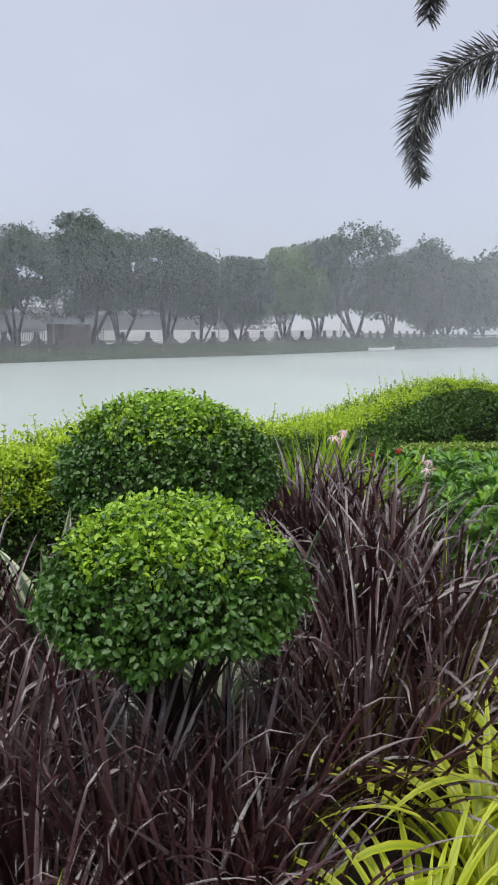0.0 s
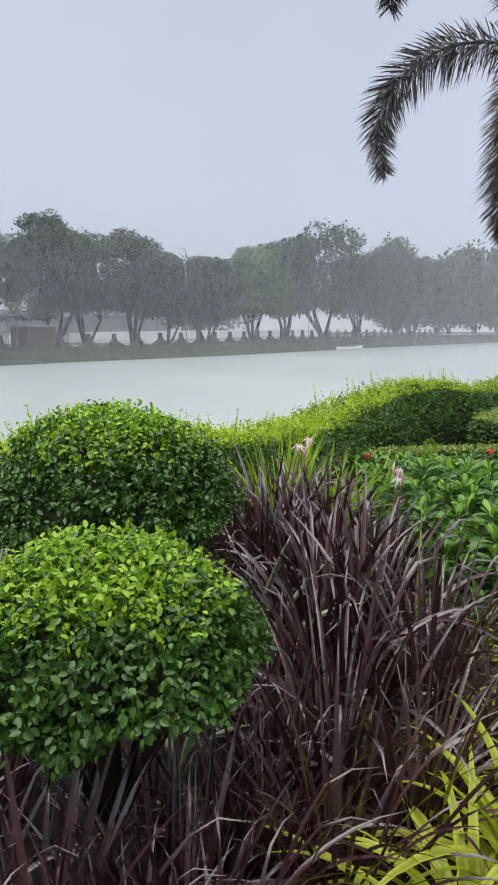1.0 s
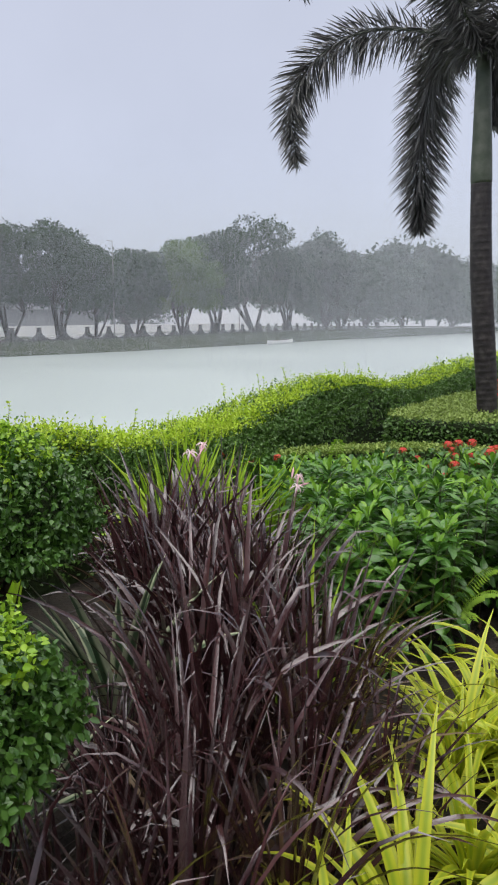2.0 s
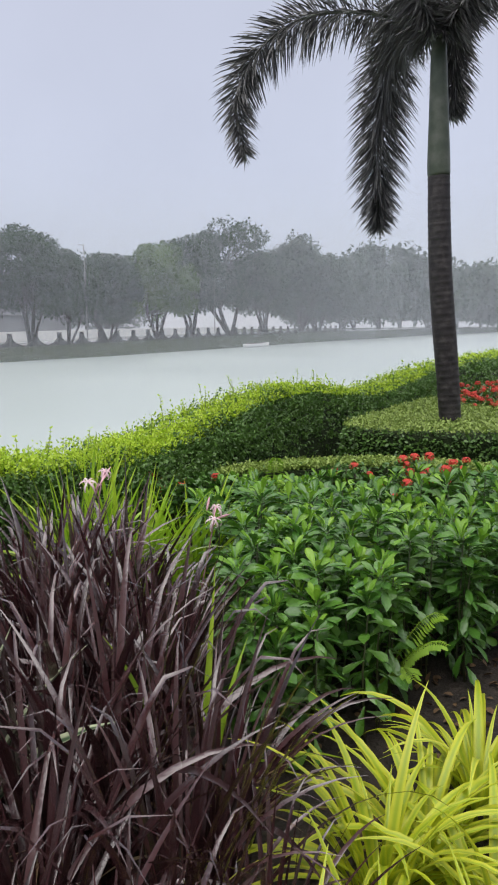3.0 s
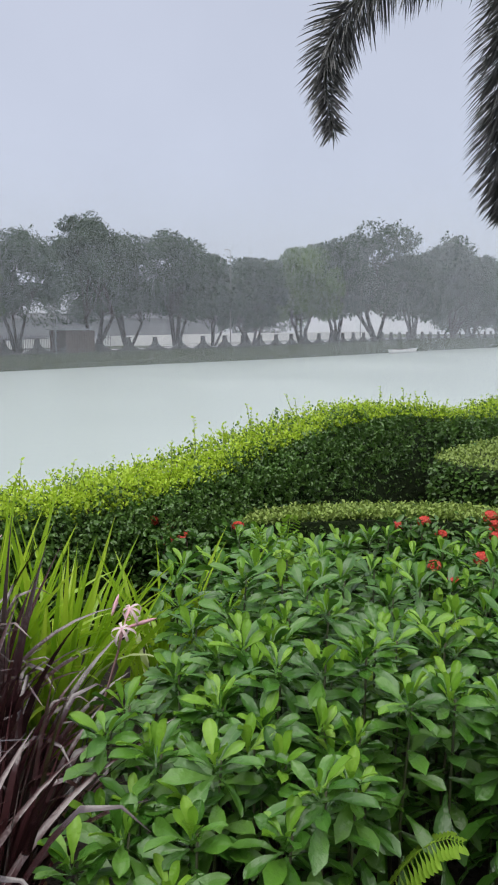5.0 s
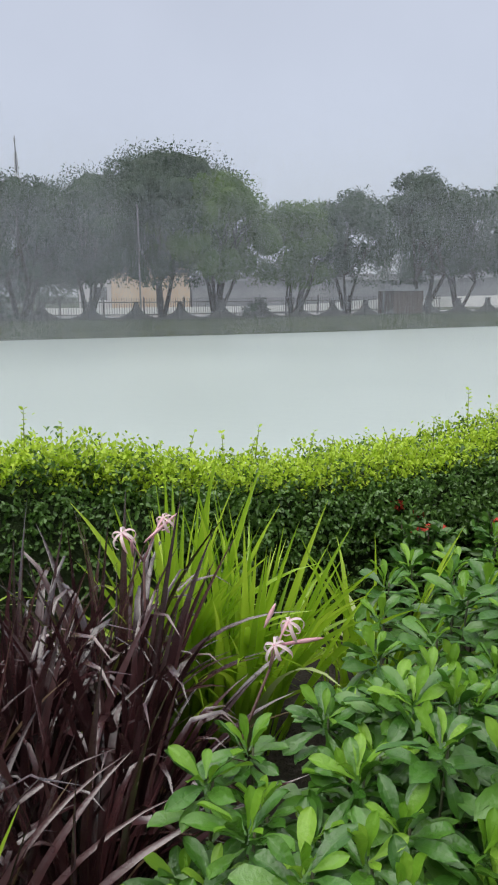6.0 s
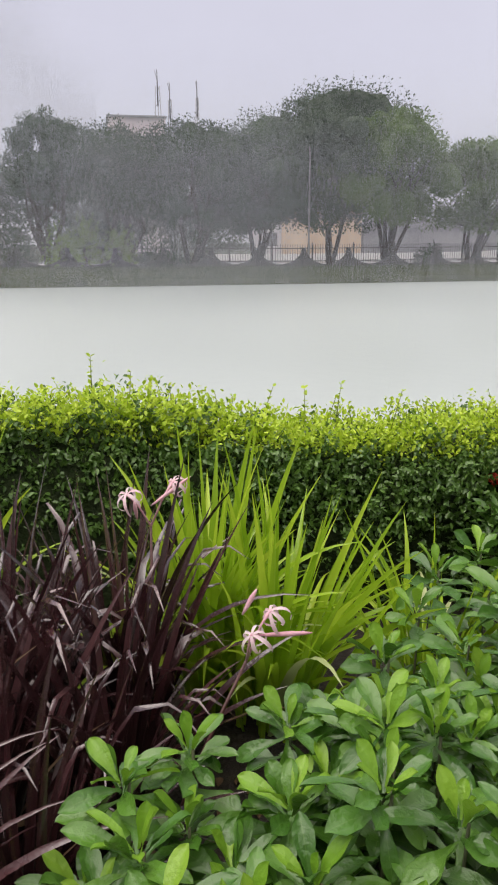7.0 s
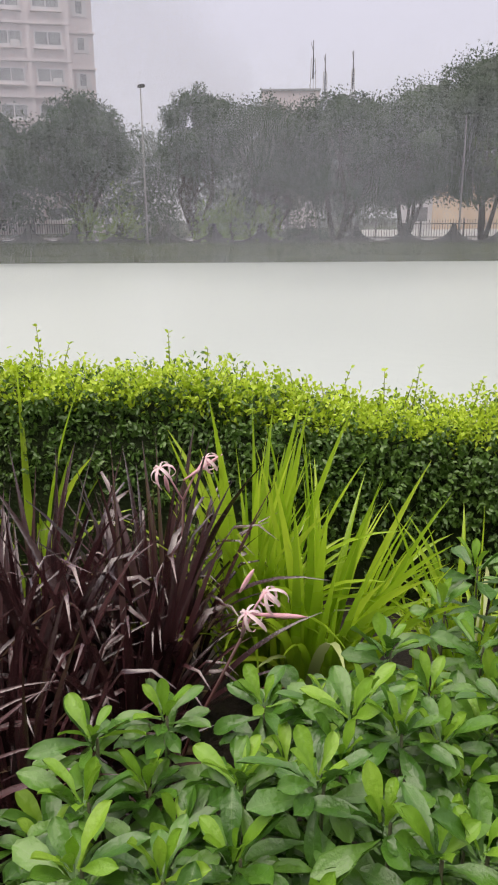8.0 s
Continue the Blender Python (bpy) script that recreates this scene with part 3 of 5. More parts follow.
CLUMPS = ((-0.22, 1.84, 0.64), (0.03, 1.86, 0.64), (0.16, 2.18, 0.62), (0.30, 2.62, 0.62), (0.22, 2.92, 0.52), (-0.45, 1.75, 0.72), (-0.18, 1.66, 0.82), (0.10, 1.72, 0.8), (-0.62, 2.0, 0.7), (0.28, 2.1, 0.7), (-0.05, 2.35, 0.6), (-0.5, 2.35, 0.62), (-0.62, 1.62, 0.70), (-0.30, 1.42, 0.66), (0.02, 1.50, 0.68), (0.20, 1.58, 0.62), (-0.85, 2.15, 0.80), (-0.95, 2.75, 0.95), (-0.62, 2.6, 0.8), (0.46, 2.02, 0.78), (1.02, 2.56, 0.68),
          (0.49, 2.38, 0.88), (0.72, 2.30, 0.88), (0.55, 2.70, 0.95), (0.85, 2.72, 0.92), (0.50, 3.08, 0.92), (0.68, 3.10, 0.98), (0.95, 3.08, 0.76), (0.56, 3.45, 0.95),
          (0.80, 3.48, 0.95), (0.38, 3.72, 0.92), (0.60, 3.85, 0.97), (0.83, 3.85, 0.84), (0.38, 4.10, 0.97), (0.68, 4.20, 0.95), (0.28, 4.06, 0.90), (0.34, 4.42, 0.90), (0.48, 4.42, 0.95))
for i, (x, y, size) in enumerate(CLUMPS):
    build_purple(x, y, size * (1.1 if y > 2.6 else 1.0), 64 if y < 3.3 else 74, 100 + i, PURPLE + PURPLE_WIDE[1:5] if y < 3.3 else PURPLE_WIDE, 1.0 if y < 3.3 else 0.85)

# yellow-green strap-leaved clumps
STRAPS = [strap("leaf", l, w, b0, b1, M_STRAP, 10, 0.6, None, 0.45, tw) for l, w, b0, b1, tw in (
    (0.95, 0.036, 2, 22, 40), (0.88, 0.038, 4, 45, -50), (1.02, 0.033, 0, 14, 60), (0.85, 0.034, 8, 80, 30), (0.75, 0.032, 10, 120, -50))]
STRAPS_PALE = [strap("leaf", l, w, b0, b1, M_STRAP_PALE, 9, 0.3, None, 0.4, tw) for l, w, b0, b1, tw in ((0.85, 0.040, 12, 95, 15), (0.75, 0.036, 18, 110, -15))]


def build_strap(x, y, size, leaves, seed, label, spread=1.0, lean=0.0, lean_az=0.0):
    rng = np.random.default_rng(seed)
    clump = thing("crinum", (x, y, 0), label, "plant", "green strap-leaved clumps")
    for k in range(leaves):
        az = rng.uniform(0, 2 * math.pi)
        r = rng.uniform(0, 0.16) * spread
        me = STRAPS_PALE[rng.integers(2)] if rng.random() < 0.06 else STRAPS[rng.integers(5)]
        m = spin(az + rng.normal(0, 0.3), rng.uniform(0.0, 0.32) * spread, 0, size * rng.uniform(0.65, 1.05), (r * math.cos(az), r * math.sin(az), 0))
        if lean:
            m = Matrix.Rotation(lean, 4, Vector((-math.sin(lean_az), math.cos(lean_az), 0))) @ m
        part("leaf", me, clump, m)


build_strap(0.42, 4.78, 1.02, 92, 201, "upright clump of bright yellow-green strap leaves", 0.62)
build_strap(0.64, 4.86, 0.90, 86, 202, "bright yellow-green strap leaves arching over the bed", 0.9, 0.12, 0.8)
build_strap(0.99, 5.22, 0.74, 70, 203, "low arching clump of green strap leaves", 1.5, 0.2, 0.7)
build_strap(-0.41, 4.34, 1.02, 15, 204, "small upright clump of green strap leaves", 0.8)
build_strap(0.90, 3.20, 0.78, 5, 205, "few bright green blades among the purple leaves", 0.6, 0.2, 1.2)
build_strap(-0.36, 1.30, 0.62, 3, 206, "single bright green blades beside the purple leaves", 0.6)

# variegated clumps
VARIEG = [strap("leaf", l, w, b0, b1, M_VARIEG, 10, 0.35, None, 0.35, tw) for l, w, b0, b1, tw in (
    (0.54, 0.027, 6, 105, 15), (0.50, 0.029, 12, 130, -20), (0.50, 0.026, 3, 62, 10), (0.46, 0.027, 16, 150, 20), (0.53, 0.029, 9, 118, -10))]


def build_variegated(x, y, size, leaves, seed):
    rng = np.random.default_rng(seed)
    clump = thing("variegated_plant", (x, y, 0), "tuft of arching yellow and green striped leaves", "plant", "variegated tufts")
    for k in range(leaves):
        az = rng.uniform(0, 2 * math.pi)
        r = rng.uniform(0, 0.06)
        m = spin(az, rng.uniform(0.0, 0.75) ** 1.0, 0, size * rng.uniform(0.6, 1.15), (r * math.cos(az), r * math.sin(az), 0)) @ Matrix.Diagonal((1, 0.95, 1, 1))
        part("leaf", VARIEG[rng.integers(5)], clump, m)


for i, (x, y, size) in enumerate(((0.76, 1.88, 1.14), (0.98, 2.12, 1.2), (0.52, 1.52, 0.9), (1.24, 2.42, 1.0), (1.38, 2.88, 1.1), (1.55, 3.02, 1.05), (1.80, 3.22, 1.05), (1.62, 2.72, 1.0), (1.45, 2.3, 0.95))):
    build_variegated(x, y, size, 54, 300 + i)

# striped broad-leaved plants between the shrubs
STRIPED = [strap("leaf", l, w, b0, b1, M_STRIPED, 8, 0.4, None, 0.35, tw) for l, w, b0, b1, tw in ((0.42, 0.055, 3, 20, 10), (0.40, 0.05, 10, 45, -10), (0.36, 0.05, 15, 70, 10))]
for i, (x, y, size) in enumerate(((0.24, 3.2, 1.95), (0.0, 2.62, 1.3), (-0.72, 2.95, 2.1))):
    rng = np.random.default_rng(340 + i)
    plant = thing("striped_plant", (x, y, 0), "rosette of broad grey-green leaves with cream edges", "plant", "striped plants")
    for k in range(12):
        part("leaf", STRIPED[rng.integers(3)], plant, spin(rng.uniform(0, 6.28), rng.uniform(0, 0.35), 0, size * rng.uniform(0.7, 1.0)))

# bedding plants with rosettes of round-tipped leaves
BED_OLD = [obovate("leaf", l, w, M_BED, c, cup) for l, w, c, cup in ((0.106, 0.043, 0.30, 0.4), (0.116, 0.043, 0.45, 0.45), (0.096, 0.044, 0.2, 0.35), (0.112, 0.039, 0.6, 0.4), (0.100, 0.043, 0.05, 0.5))]
BED_NEW = [obovate("leaf", l, w, M_BED_NEW, c, cup) for l, w, c, cup in ((0.090, 0.034, 0.1, 0.55), (0.100, 0.036, 0.30, 0.45))]


BED_COARSE = [obovate("leaf", l, w, M_BED, c, cup, coarse=True) for l, w, c, cup in ((0.106, 0.043, 0.30, 0.4), (0.116, 0.043, 0.45, 0.45), (0.100, 0.043, 0.15, 0.5))]


def joined_leaves(seed):
    """The older leaves further down a stem, hanging outwards, in one mesh; the origin is the stem's top."""
    rng = np.random.default_rng(seed)
    V, F, UV = [], [], []
    for k in range(20):
        src = BED_COARSE[rng.integers(3)]
        u = k / 20
        m = spin(k * 2.4 + rng.normal(0, 0.2), -0.35 + 0.9 * u + rng.normal(0, 0.2), rng.normal(0, 0.3), rng.uniform(0.8, 1.05), (0.006 * math.cos(k * 2.4), 0.006 * math.sin(k * 2.4), -0.04 - 0.42 * u ** 1.1))
        n0 = len(V)
        V += [m @ v.co for v in src.vertices]
        F += [tuple(i + n0 for i in f.vertices) for f in src.polygons]
        UV += [(0.5 + 0.5 * o, 0) for _ in range(5) for o in (-1, 0, 1)]
    return mesh_of("lower_foliage", V, F, M_BED, uvs=UV)


BED_LOW = [joined_leaves(410 + k) for k in range(4)]
BED_STEMS = [tubes("stem", [([(0, 0, 0), (0.01 * k, 0.008, 0.28), (0.012, -0.006 * k, 0.56)], (0.005, 0.004, 0.003))], M_STEM, 5) for k in (-1, 0, 1)]
BED = ((1.04, 3.82), (1.17, 3.48), (1.50, 3.56), (1.78, 3.88), (2.10, 4.02), (2.50, 4.2), (2.85, 4.6), (3.15, 5.4), (2.95, 6.05), (2.0, 6.35), (1.25, 6.15), (1.02, 5.60), (1.05, 5.15), (1.11, 4.85), (1.13, 4.50), (1.10, 4.2))


def inside(x, y, poly):
    odd = False
    for (ax, ay), (bx, by) in zip(poly, poly[1:] + poly[:1]):
        if (ay > y) != (by > y) and x < (bx - ax) * (y - ay) / (by - ay) + ax:
            odd = not odd
    return odd


def build_bedding():
    rng = np.random.default_rng(400)
    spots = []
    y = 3.40
    row = 0
    while y < 6.4:
        step = 0.128 if y < 4.75 else 0.17
        x = 0.9 + (row % 2) * step * 0.5
        while x < 3.4:
            px, py = x + rng.normal(0, 0.03), y + rng.normal(0, 0.03)
            if inside(px, py, BED):
                spots.append((px, py))
            x += step
        y += step * 0.9
        row += 1
    spots.sort(key=lambda q: q[0] + 0.25 * abs(q[1] - 4.6) + rng.uniform(0, 0.5))
    for px, py in spots[:299]:
        far = py > 4.75
        plant = thing("bedding_plant", (px, py, 0), "leafy bedding plant with round-tipped glossy green leaves", "plant", "bedding plants")
        h = (rng.uniform(0.49, 0.66) + 0.04 * math.sin(px * 5) + 0.03 * math.cos(py * 6)) * float(np.interp(py, (4.9, 6.2), (1.0, 0.74)))
        part("stem", BED_STEMS[rng.integers(3)], plant, Matrix.Diagonal((1, 1, h / 0.56, 1)))
        part("lower_foliage", BED_LOW[rng.integers(4)], plant, spin(rng.uniform(0, 6.28), 0, 0, 1.0, (0, 0, h)))
        t0 = rng.uniform(0, 6.28)
        n = 10 if far else 16
        for k in range(n):
            u = k / (n - 1)
            az = t0 + k * 2.4 + rng.normal(0, 0.15)
            up = -0.02 - 1.22 * u ** 0.9 + rng.normal(0, 0.30)
            new_leaf = u > 0.68
            me = BED_NEW[rng.integers(2)] if new_leaf else BED_OLD[rng.integers(5)]
            part("leaf", me, plant, spin(az, up, rng.normal(0, 0.4), rng.uniform(0.66, 0.98) * (1.0 if u < 0.85 else 0.8) * (1.15 if far else 1.0), (0.006 * math.cos(az), 0.006 * math.sin(az), h - 0.04 * (1 - u))))


build_bedding()

# ---- the palm ----


def spline(p, n):
    """A smooth line through the points p."""
    p = np.array(p, float)
    p = np.concatenate([[2 * p[0] - p[1]], p, [2 * p[-1] - p[-2]]])
    out = []
    for u in np.linspace(0, len(p) - 3 - 1e-6, n):
        k, f = int(u), u - int(u)
        a, b, c, d = p[k:k + 4]
        out.append(0.5 * (2 * b + (c - a) * f + (2 * a - 5 * b + 4 * c - d) * f * f + (3 * b - a - 3 * c + d) * f ** 3))
    return np.array(out)


PALM_Z, PALM_X = (0, 0.5, 1.0, 1.5, 2.0, 2.5, 3.0, 4.2), (0.04, 0.02, -0.022, -0.077, -0.126, -0.152, -0.17, -0.20)


def build_palm():
    palm = thing("palm_tree", (3.62, 7.95, 0), "tall foxtail palm with ringed grey trunk and bushy drooping fronds", "palm tree")
    o = np.array([3.62, 7.95, 0])
    sway = lambda z: float(np.interp(z, PALM_Z, PALM_X))
    pts, rad = [], []
    for z in np.arange(0, 2.9, 0.0125):
        ring = 0.004 * (1 if int(z / 0.0125 + 0.5 + 1.5 * math.sin(z * 7)) % 5 == 0 else 0)
        pts.append((sway(z), 0.01 * z, z))
        rad.append(float(np.interp(z, (0, 0.15, 0.6, 1.4, 2.2, 2.9), (0.118, 0.104, 0.103, 0.110, 0.106, 0.099))) + ring)
    part("trunk", mesh_of("trunk", *tube(pts, rad, 20), M_TRUNK), palm, label="grey-brown trunk with leaf-scar rings")
    heights = (2.88, 2.91, 3.0, 3.15, 3.3, 3.5, 3.7, 3.9, 4.12)
    pts = [(sway(z), 0.01 * z, z) for z in heights]
    part("crownshaft", mesh_of("crownshaft", *tube(pts, (0.100, 0.104, 0.103, 0.099, 0.093, 0.086, 0.080, 0.073, 0.055), 18), M_SHAFT), palm, label="smooth green crownshaft")
    rng = np.random.default_rng(500)
    top = np.array([3.40, 7.98, 4.04])
    curves = ([top, (3.05, 8.35, 4.38), (2.45, 8.75, 4.52), (1.96, 9.0, 4.30), (1.72, 9.1, 3.85), (1.80, 9.05, 3.20)],
              [top, (3.28, 8.6, 4.42), (3.36, 9.4, 4.10), (3.42, 9.8, 3.3), (3.47, 9.85, 2.64)],
              [top, (3.66, 8.3, 4.42), (3.82, 8.6, 4.2), (3.88, 8.75, 3.85), (3.86, 8.75, 3.62)],
              [top, (4.1, 7.9, 4.6), (4.9, 7.8, 4.7), (5.5, 7.7, 4.2), (5.6, 7.6, 3.4)],
              [top, (3.0, 8.3, 5.2), (2.4, 8.75, 5.75), (1.9, 9.0, 5.6), (1.8, 9.05, 4.95)],
              [top, (4.0, 7.4, 4.9), (4.7, 6.8, 5.1), (5.1, 6.4, 4.7), (5.2, 6.2, 4.1)],
              [top, (3.4, 8.2, 5.4), (3.3, 8.6, 6.2), (3.0, 8.9, 6.6)],
              [top, (3.18, 7.78, 4.28), (2.85, 7.6, 4.62), (2.55, 7.45, 4.85), (2.3, 7.3, 4.9)],
              [top, (3.52, 7.7, 4.26), (3.75, 7.3, 4.58), (3.95, 6.9, 4.85), (4.1, 6.6, 4.9)])
    for k_frond, c in enumerate(curves):
        line = spline(c, 60)
        V, F = tube([p - o for p in line], np.linspace(0.024, 0.004, 60), 6)
        rachis = part("frond", mesh_of("frond", V, F, M_SHAFT), palm, label="arching frond with bushy leaflets")
        n = 2400 if k_frond == 1 else 1450
        u = rng.uniform(0.05, 1.0, n) ** 0.95
        f = u * 58
        i = np.clip(f.astype(int), 0, 57)
        P = line[i] + (line[i + 1] - line[i]) * (f - i)[:, None]
        T = unit(line[i + 1] - line[i])
        a = unit(np.cross(T, np.array([0.1, 0.2, 1.0])))
        b = np.cross(T, a)
        w = rng.uniform(0, 2 * math.pi, n)
        D = unit(a * np.cos(w)[:, None] + b * np.sin(w)[:, None] + T * 0.4 + np.array([0, 0, -0.25]))
        length = (0.29 if k_frond == 2 else 0.45 if k_frond == 1 else 0.375) * np.sin(np.clip(u, 0.05, 1) * math.pi * 0.86 + 0.25) ** 0.6 * rng.uniform(0.62, 1.15, n)
        B = unit(np.cross(D, rng.normal(size=(n, 3))))
        droop = np.array([0, 0, -0.22])
        prof = ((0, 0.3), (0.35, 1.0), (0.75, 0.8), (1.0, 0.05))
        rows = []
        for k, wd in prof:
            mid = P + D * (length * k)[:, None] + droop * (k * k) * length[:, None]
            rows += [mid - B * 0.0072 * wd, mid + B * 0.0072 * wd]
        V = np.stack(rows, 1).reshape(-1, 3) - o
        F0 = np.array([(0, 1, 3, 2), (2, 3, 5, 4), (4, 5, 7, 6)])
        F = (F0[None] + (np.arange(n) * 8)[:, None, None]).reshape(-1, 4)
        part("frond_brush", mesh_arrays("frond_brush", V, F, M_FROND), rachis)


build_palm()

# ---- clipped low hedges and red flowers ----


def clipped(name, outline, top, count, size, label, seed, category="hedge"):
    """A clipped hedge with a flat top over an outline in the plan."""
    rng = np.random.default_rng(seed)
    h = thing(name, (0, 0, 0), label, category, "clipped low hedges")
    # filled block whose dark colour stands in for shade behind the leaves
    O = np.array(outline, float)
    n = len(O)
    C = O.mean(0)
    inner = O + (C - O) / np.maximum(np.linalg.norm(C - O, axis=1), 0.1)[:, None] * 0.03
    V = [(*p, 0) for p in inner] + [(*p, top - 0.06) for p in inner] + [(*(p + (C - p) * 0.06), top - 0.02) for p in inner]
    F = [(i, (i + 1) % n, n + (i + 1) % n, n + i) for i in range(n)] + [(n + i, n + (i + 1) % n, 2 * n + (i + 1) % n, 2 * n + i) for i in range(n)] + [tuple(range(2 * n, 3 * n))]
    part("inner_core", mesh_of("inner_core", V, F, M_CORE_SHADE, smooth=False), h)
    E = np.roll(O, -1, 0) - O
    el = np.linalg.norm(E, axis=1)
    k = rng.choice(n, count // 2, p=el / el.sum())
    u = rng.random(count // 2)[:, None]
    side = O[k] + E[k] * u
    nrm = np.stack([E[k][:, 1], -E[k][:, 0]], 1) / el[k][:, None]
    z = top * rng.uniform(0.05, 1.0, count // 2) + rng.normal(0, 0.01, count // 2)
    side = side - nrm * (0.06 * np.clip((z / top - 0.8) / 0.2, 0, 1) ** 2 + rng.normal(0, 0.012, len(z)))[:, None]
    PS, NS = np.concatenate([side, z[:, None]], 1), np.concatenate([nrm, 0.35 * np.ones((len(z), 1))], 1)
    lo, hi = O.min(0), O.max(0)
    pts = []
    poly = [tuple(q) for q in O]
    while len(pts) < count * 3 // 4:
        q = rng.uniform(lo, hi)
        if inside(q[0], q[1], poly):
            pts.append(q)
    PT = np.concatenate([np.array(pts), (top + rng.normal(0, 0.012, len(pts)))[:, None]], 1)
    NT = np.tile([0.0, 0.0, 1.0], (len(pts), 1))
    part("leaves", leaf_cloud("leaves", PS, unit(NS), size, M_HEDGE, rng, 0.1, 0.7, 0.36), h)
    # paler than the sides: light on the flat top is put into colour
    part("new_leaves", leaf_cloud("new_leaves", PT, NT, size * 0.7, M_CLIPPED_LIT, rng, 0.0, 0.8, 0.36), h, label="closely clipped top, its light put into a paler green")
    return h


clipped("box_hedge", ((2.52, 7.80), (2.62, 7.55), (2.95, 7.30), (3.7, 7.02), (4.6, 6.8), (5.6, 6.7), (6.2, 7.4), (5.4, 9.2), (4.4, 10.1), (4.1, 10.0), (2.62, 8.05)), 0.62, 32000, 0.036,
        "closely clipped flat-topped hedge around the palm", 601)
STRIP = [(1.22, 6.36), (1.50, 6.50), (1.83, 6.58), (2.20, 6.62), (2.55, 6.58), (2.95, 6.40), (3.3, 6.10)]
clipped("border_hedge", STRIP + [(x + 0.05, y + 0.30) for x, y in reversed(STRIP)], 0.465, 14000, 0.034, "low clipped border hedge with a flat pale top", 602)


def flower_head(rng, r):
    """A round head of many small four-petalled red flowers."""
    n = 46
    N = unit(rng.normal(size=(n, 3)) + [0, 0, 0.5])
    P = N * r * np.array([1, 1, 0.75])
    V, F = [], []
    for p, d in zip(P, N):
        a = unit(np.cross(d, rng.normal(size=3)))
        b = np.cross(d, a)
        for c, s in ((a, b), (b, -a), (-a, -b), (-b, a)):
            k = len(V)
            V += [p, p + c * r * 0.18 + s * r * 0.10, p + c * r * 0.34, p + c * r * 0.18 - s * r * 0.10]
            F.append((k, k + 1, k + 2, k + 3))
    return mesh_arrays("flower_head", np.array(V), np.array(F), M_RED)


def build_ixora(x, y, h, seed, heads, spread):
    rng = np.random.default_rng(seed)
    shrub = thing("ixora_shrub", (x, y, 0), "low shrub with round heads of small red flowers", "shrub", "red flowering shrubs")
    lines, P, N = [], [], []
    stems = max(14, heads)
    for k in range(stems):
        t, r = rng.uniform(0, 6.28), spread * math.sqrt(rng.random())
        tipz = h * rng.uniform(0.8, 1.0)
        q = (r * math.cos(t), r * math.sin(t), tipz)
        lines.append(([(0.3 * q[0], 0.3 * q[1], 0), (0.8 * q[0], 0.8 * q[1], tipz * 0.6), q], (0.006, 0.005, 0.003)))
        for j in range(26):
            P.append((q[0] + rng.normal(0, 0.035), q[1] + rng.normal(0, 0.035), tipz - abs(rng.normal(0, 0.12))))
            w = rng.uniform(0, 6.28)
            N.append((math.cos(w), math.sin(w), 0.5))
    part("stem", tubes("stem", lines, M_TWIG, 4), shrub)
    part("leaves", leaf_cloud("leaves", np.array(P), unit(np.array(N)), 0.06, M_BALL, rng, 0.0, 0.4, 0.24), shrub)
    for k in range(heads):
        q = lines[k][0][2]
        part("flower_head", HEADS[rng.integers(3)], shrub, Matrix.Translation((q[0], q[1], q[2] + 0.025)) @ Matrix.Diagonal((*(rng.uniform(0.8, 1.2, 1).repeat(3)), 1)), "red flower head")


HEADS = [flower_head(np.random.default_rng(610 + k), 0.034) for k in range(3)]
for i, (x, y, h, heads, spread) in enumerate(((1.17, 6.26, 0.52, 1, 0.08), (0.86, 6.14, 0.52, 4, 0.14), (0.96, 5.90, 0.57, 1, 0.10), (2.48, 6.20, 0.56, 6, 0.2), (2.78, 6.12, 0.58, 8, 0.24), (2.20, 6.30, 0.55, 3, 0.16),
                                              (2.50, 5.55, 0.62, 4, 0.14), (2.08, 5.30, 0.60, 2, 0.12), (4.7, 9.2, 0.76, 40, 0.42), (5.0, 9.9, 0.78, 50, 0.5), (5.7, 10.4, 0.78, 50, 0.55), (5.4, 9.1, 0.76, 40, 0.45), (6.2, 9.8, 0.78, 50, 0.55))):
    build_ixora(x, y, h, 620 + i, heads, spread)

# ---- lilies and ferns ----


def petal_mesh(length, curl):
    V, F = [], []
    for i in range(7):
        u = i / 6
        w = 0.0038 * math.sin(math.pi * (0.12 + 0.86 * u)) + 0.001
        a = curl * u
        x, z = length * math.sin(a) / max(curl, 0.01), length * (1 - math.cos(a)) / max(curl, 0.01)
        V += [(x, -w, -z + 0.001), (x, 0, -z - 0.001), (x, w, -z + 0.001)]
    for i in range(6):
        for k in (0, 1):
            a = i * 3 + k
            F.append((a, a + 1, a + 4, a + 3))
    return mesh_of("petal", V, F, M_PETAL)


PETALS = [petal_mesh(0.075, 3.0), petal_mesh(0.085, 3.8), petal_mesh(0.08, 2.4)]


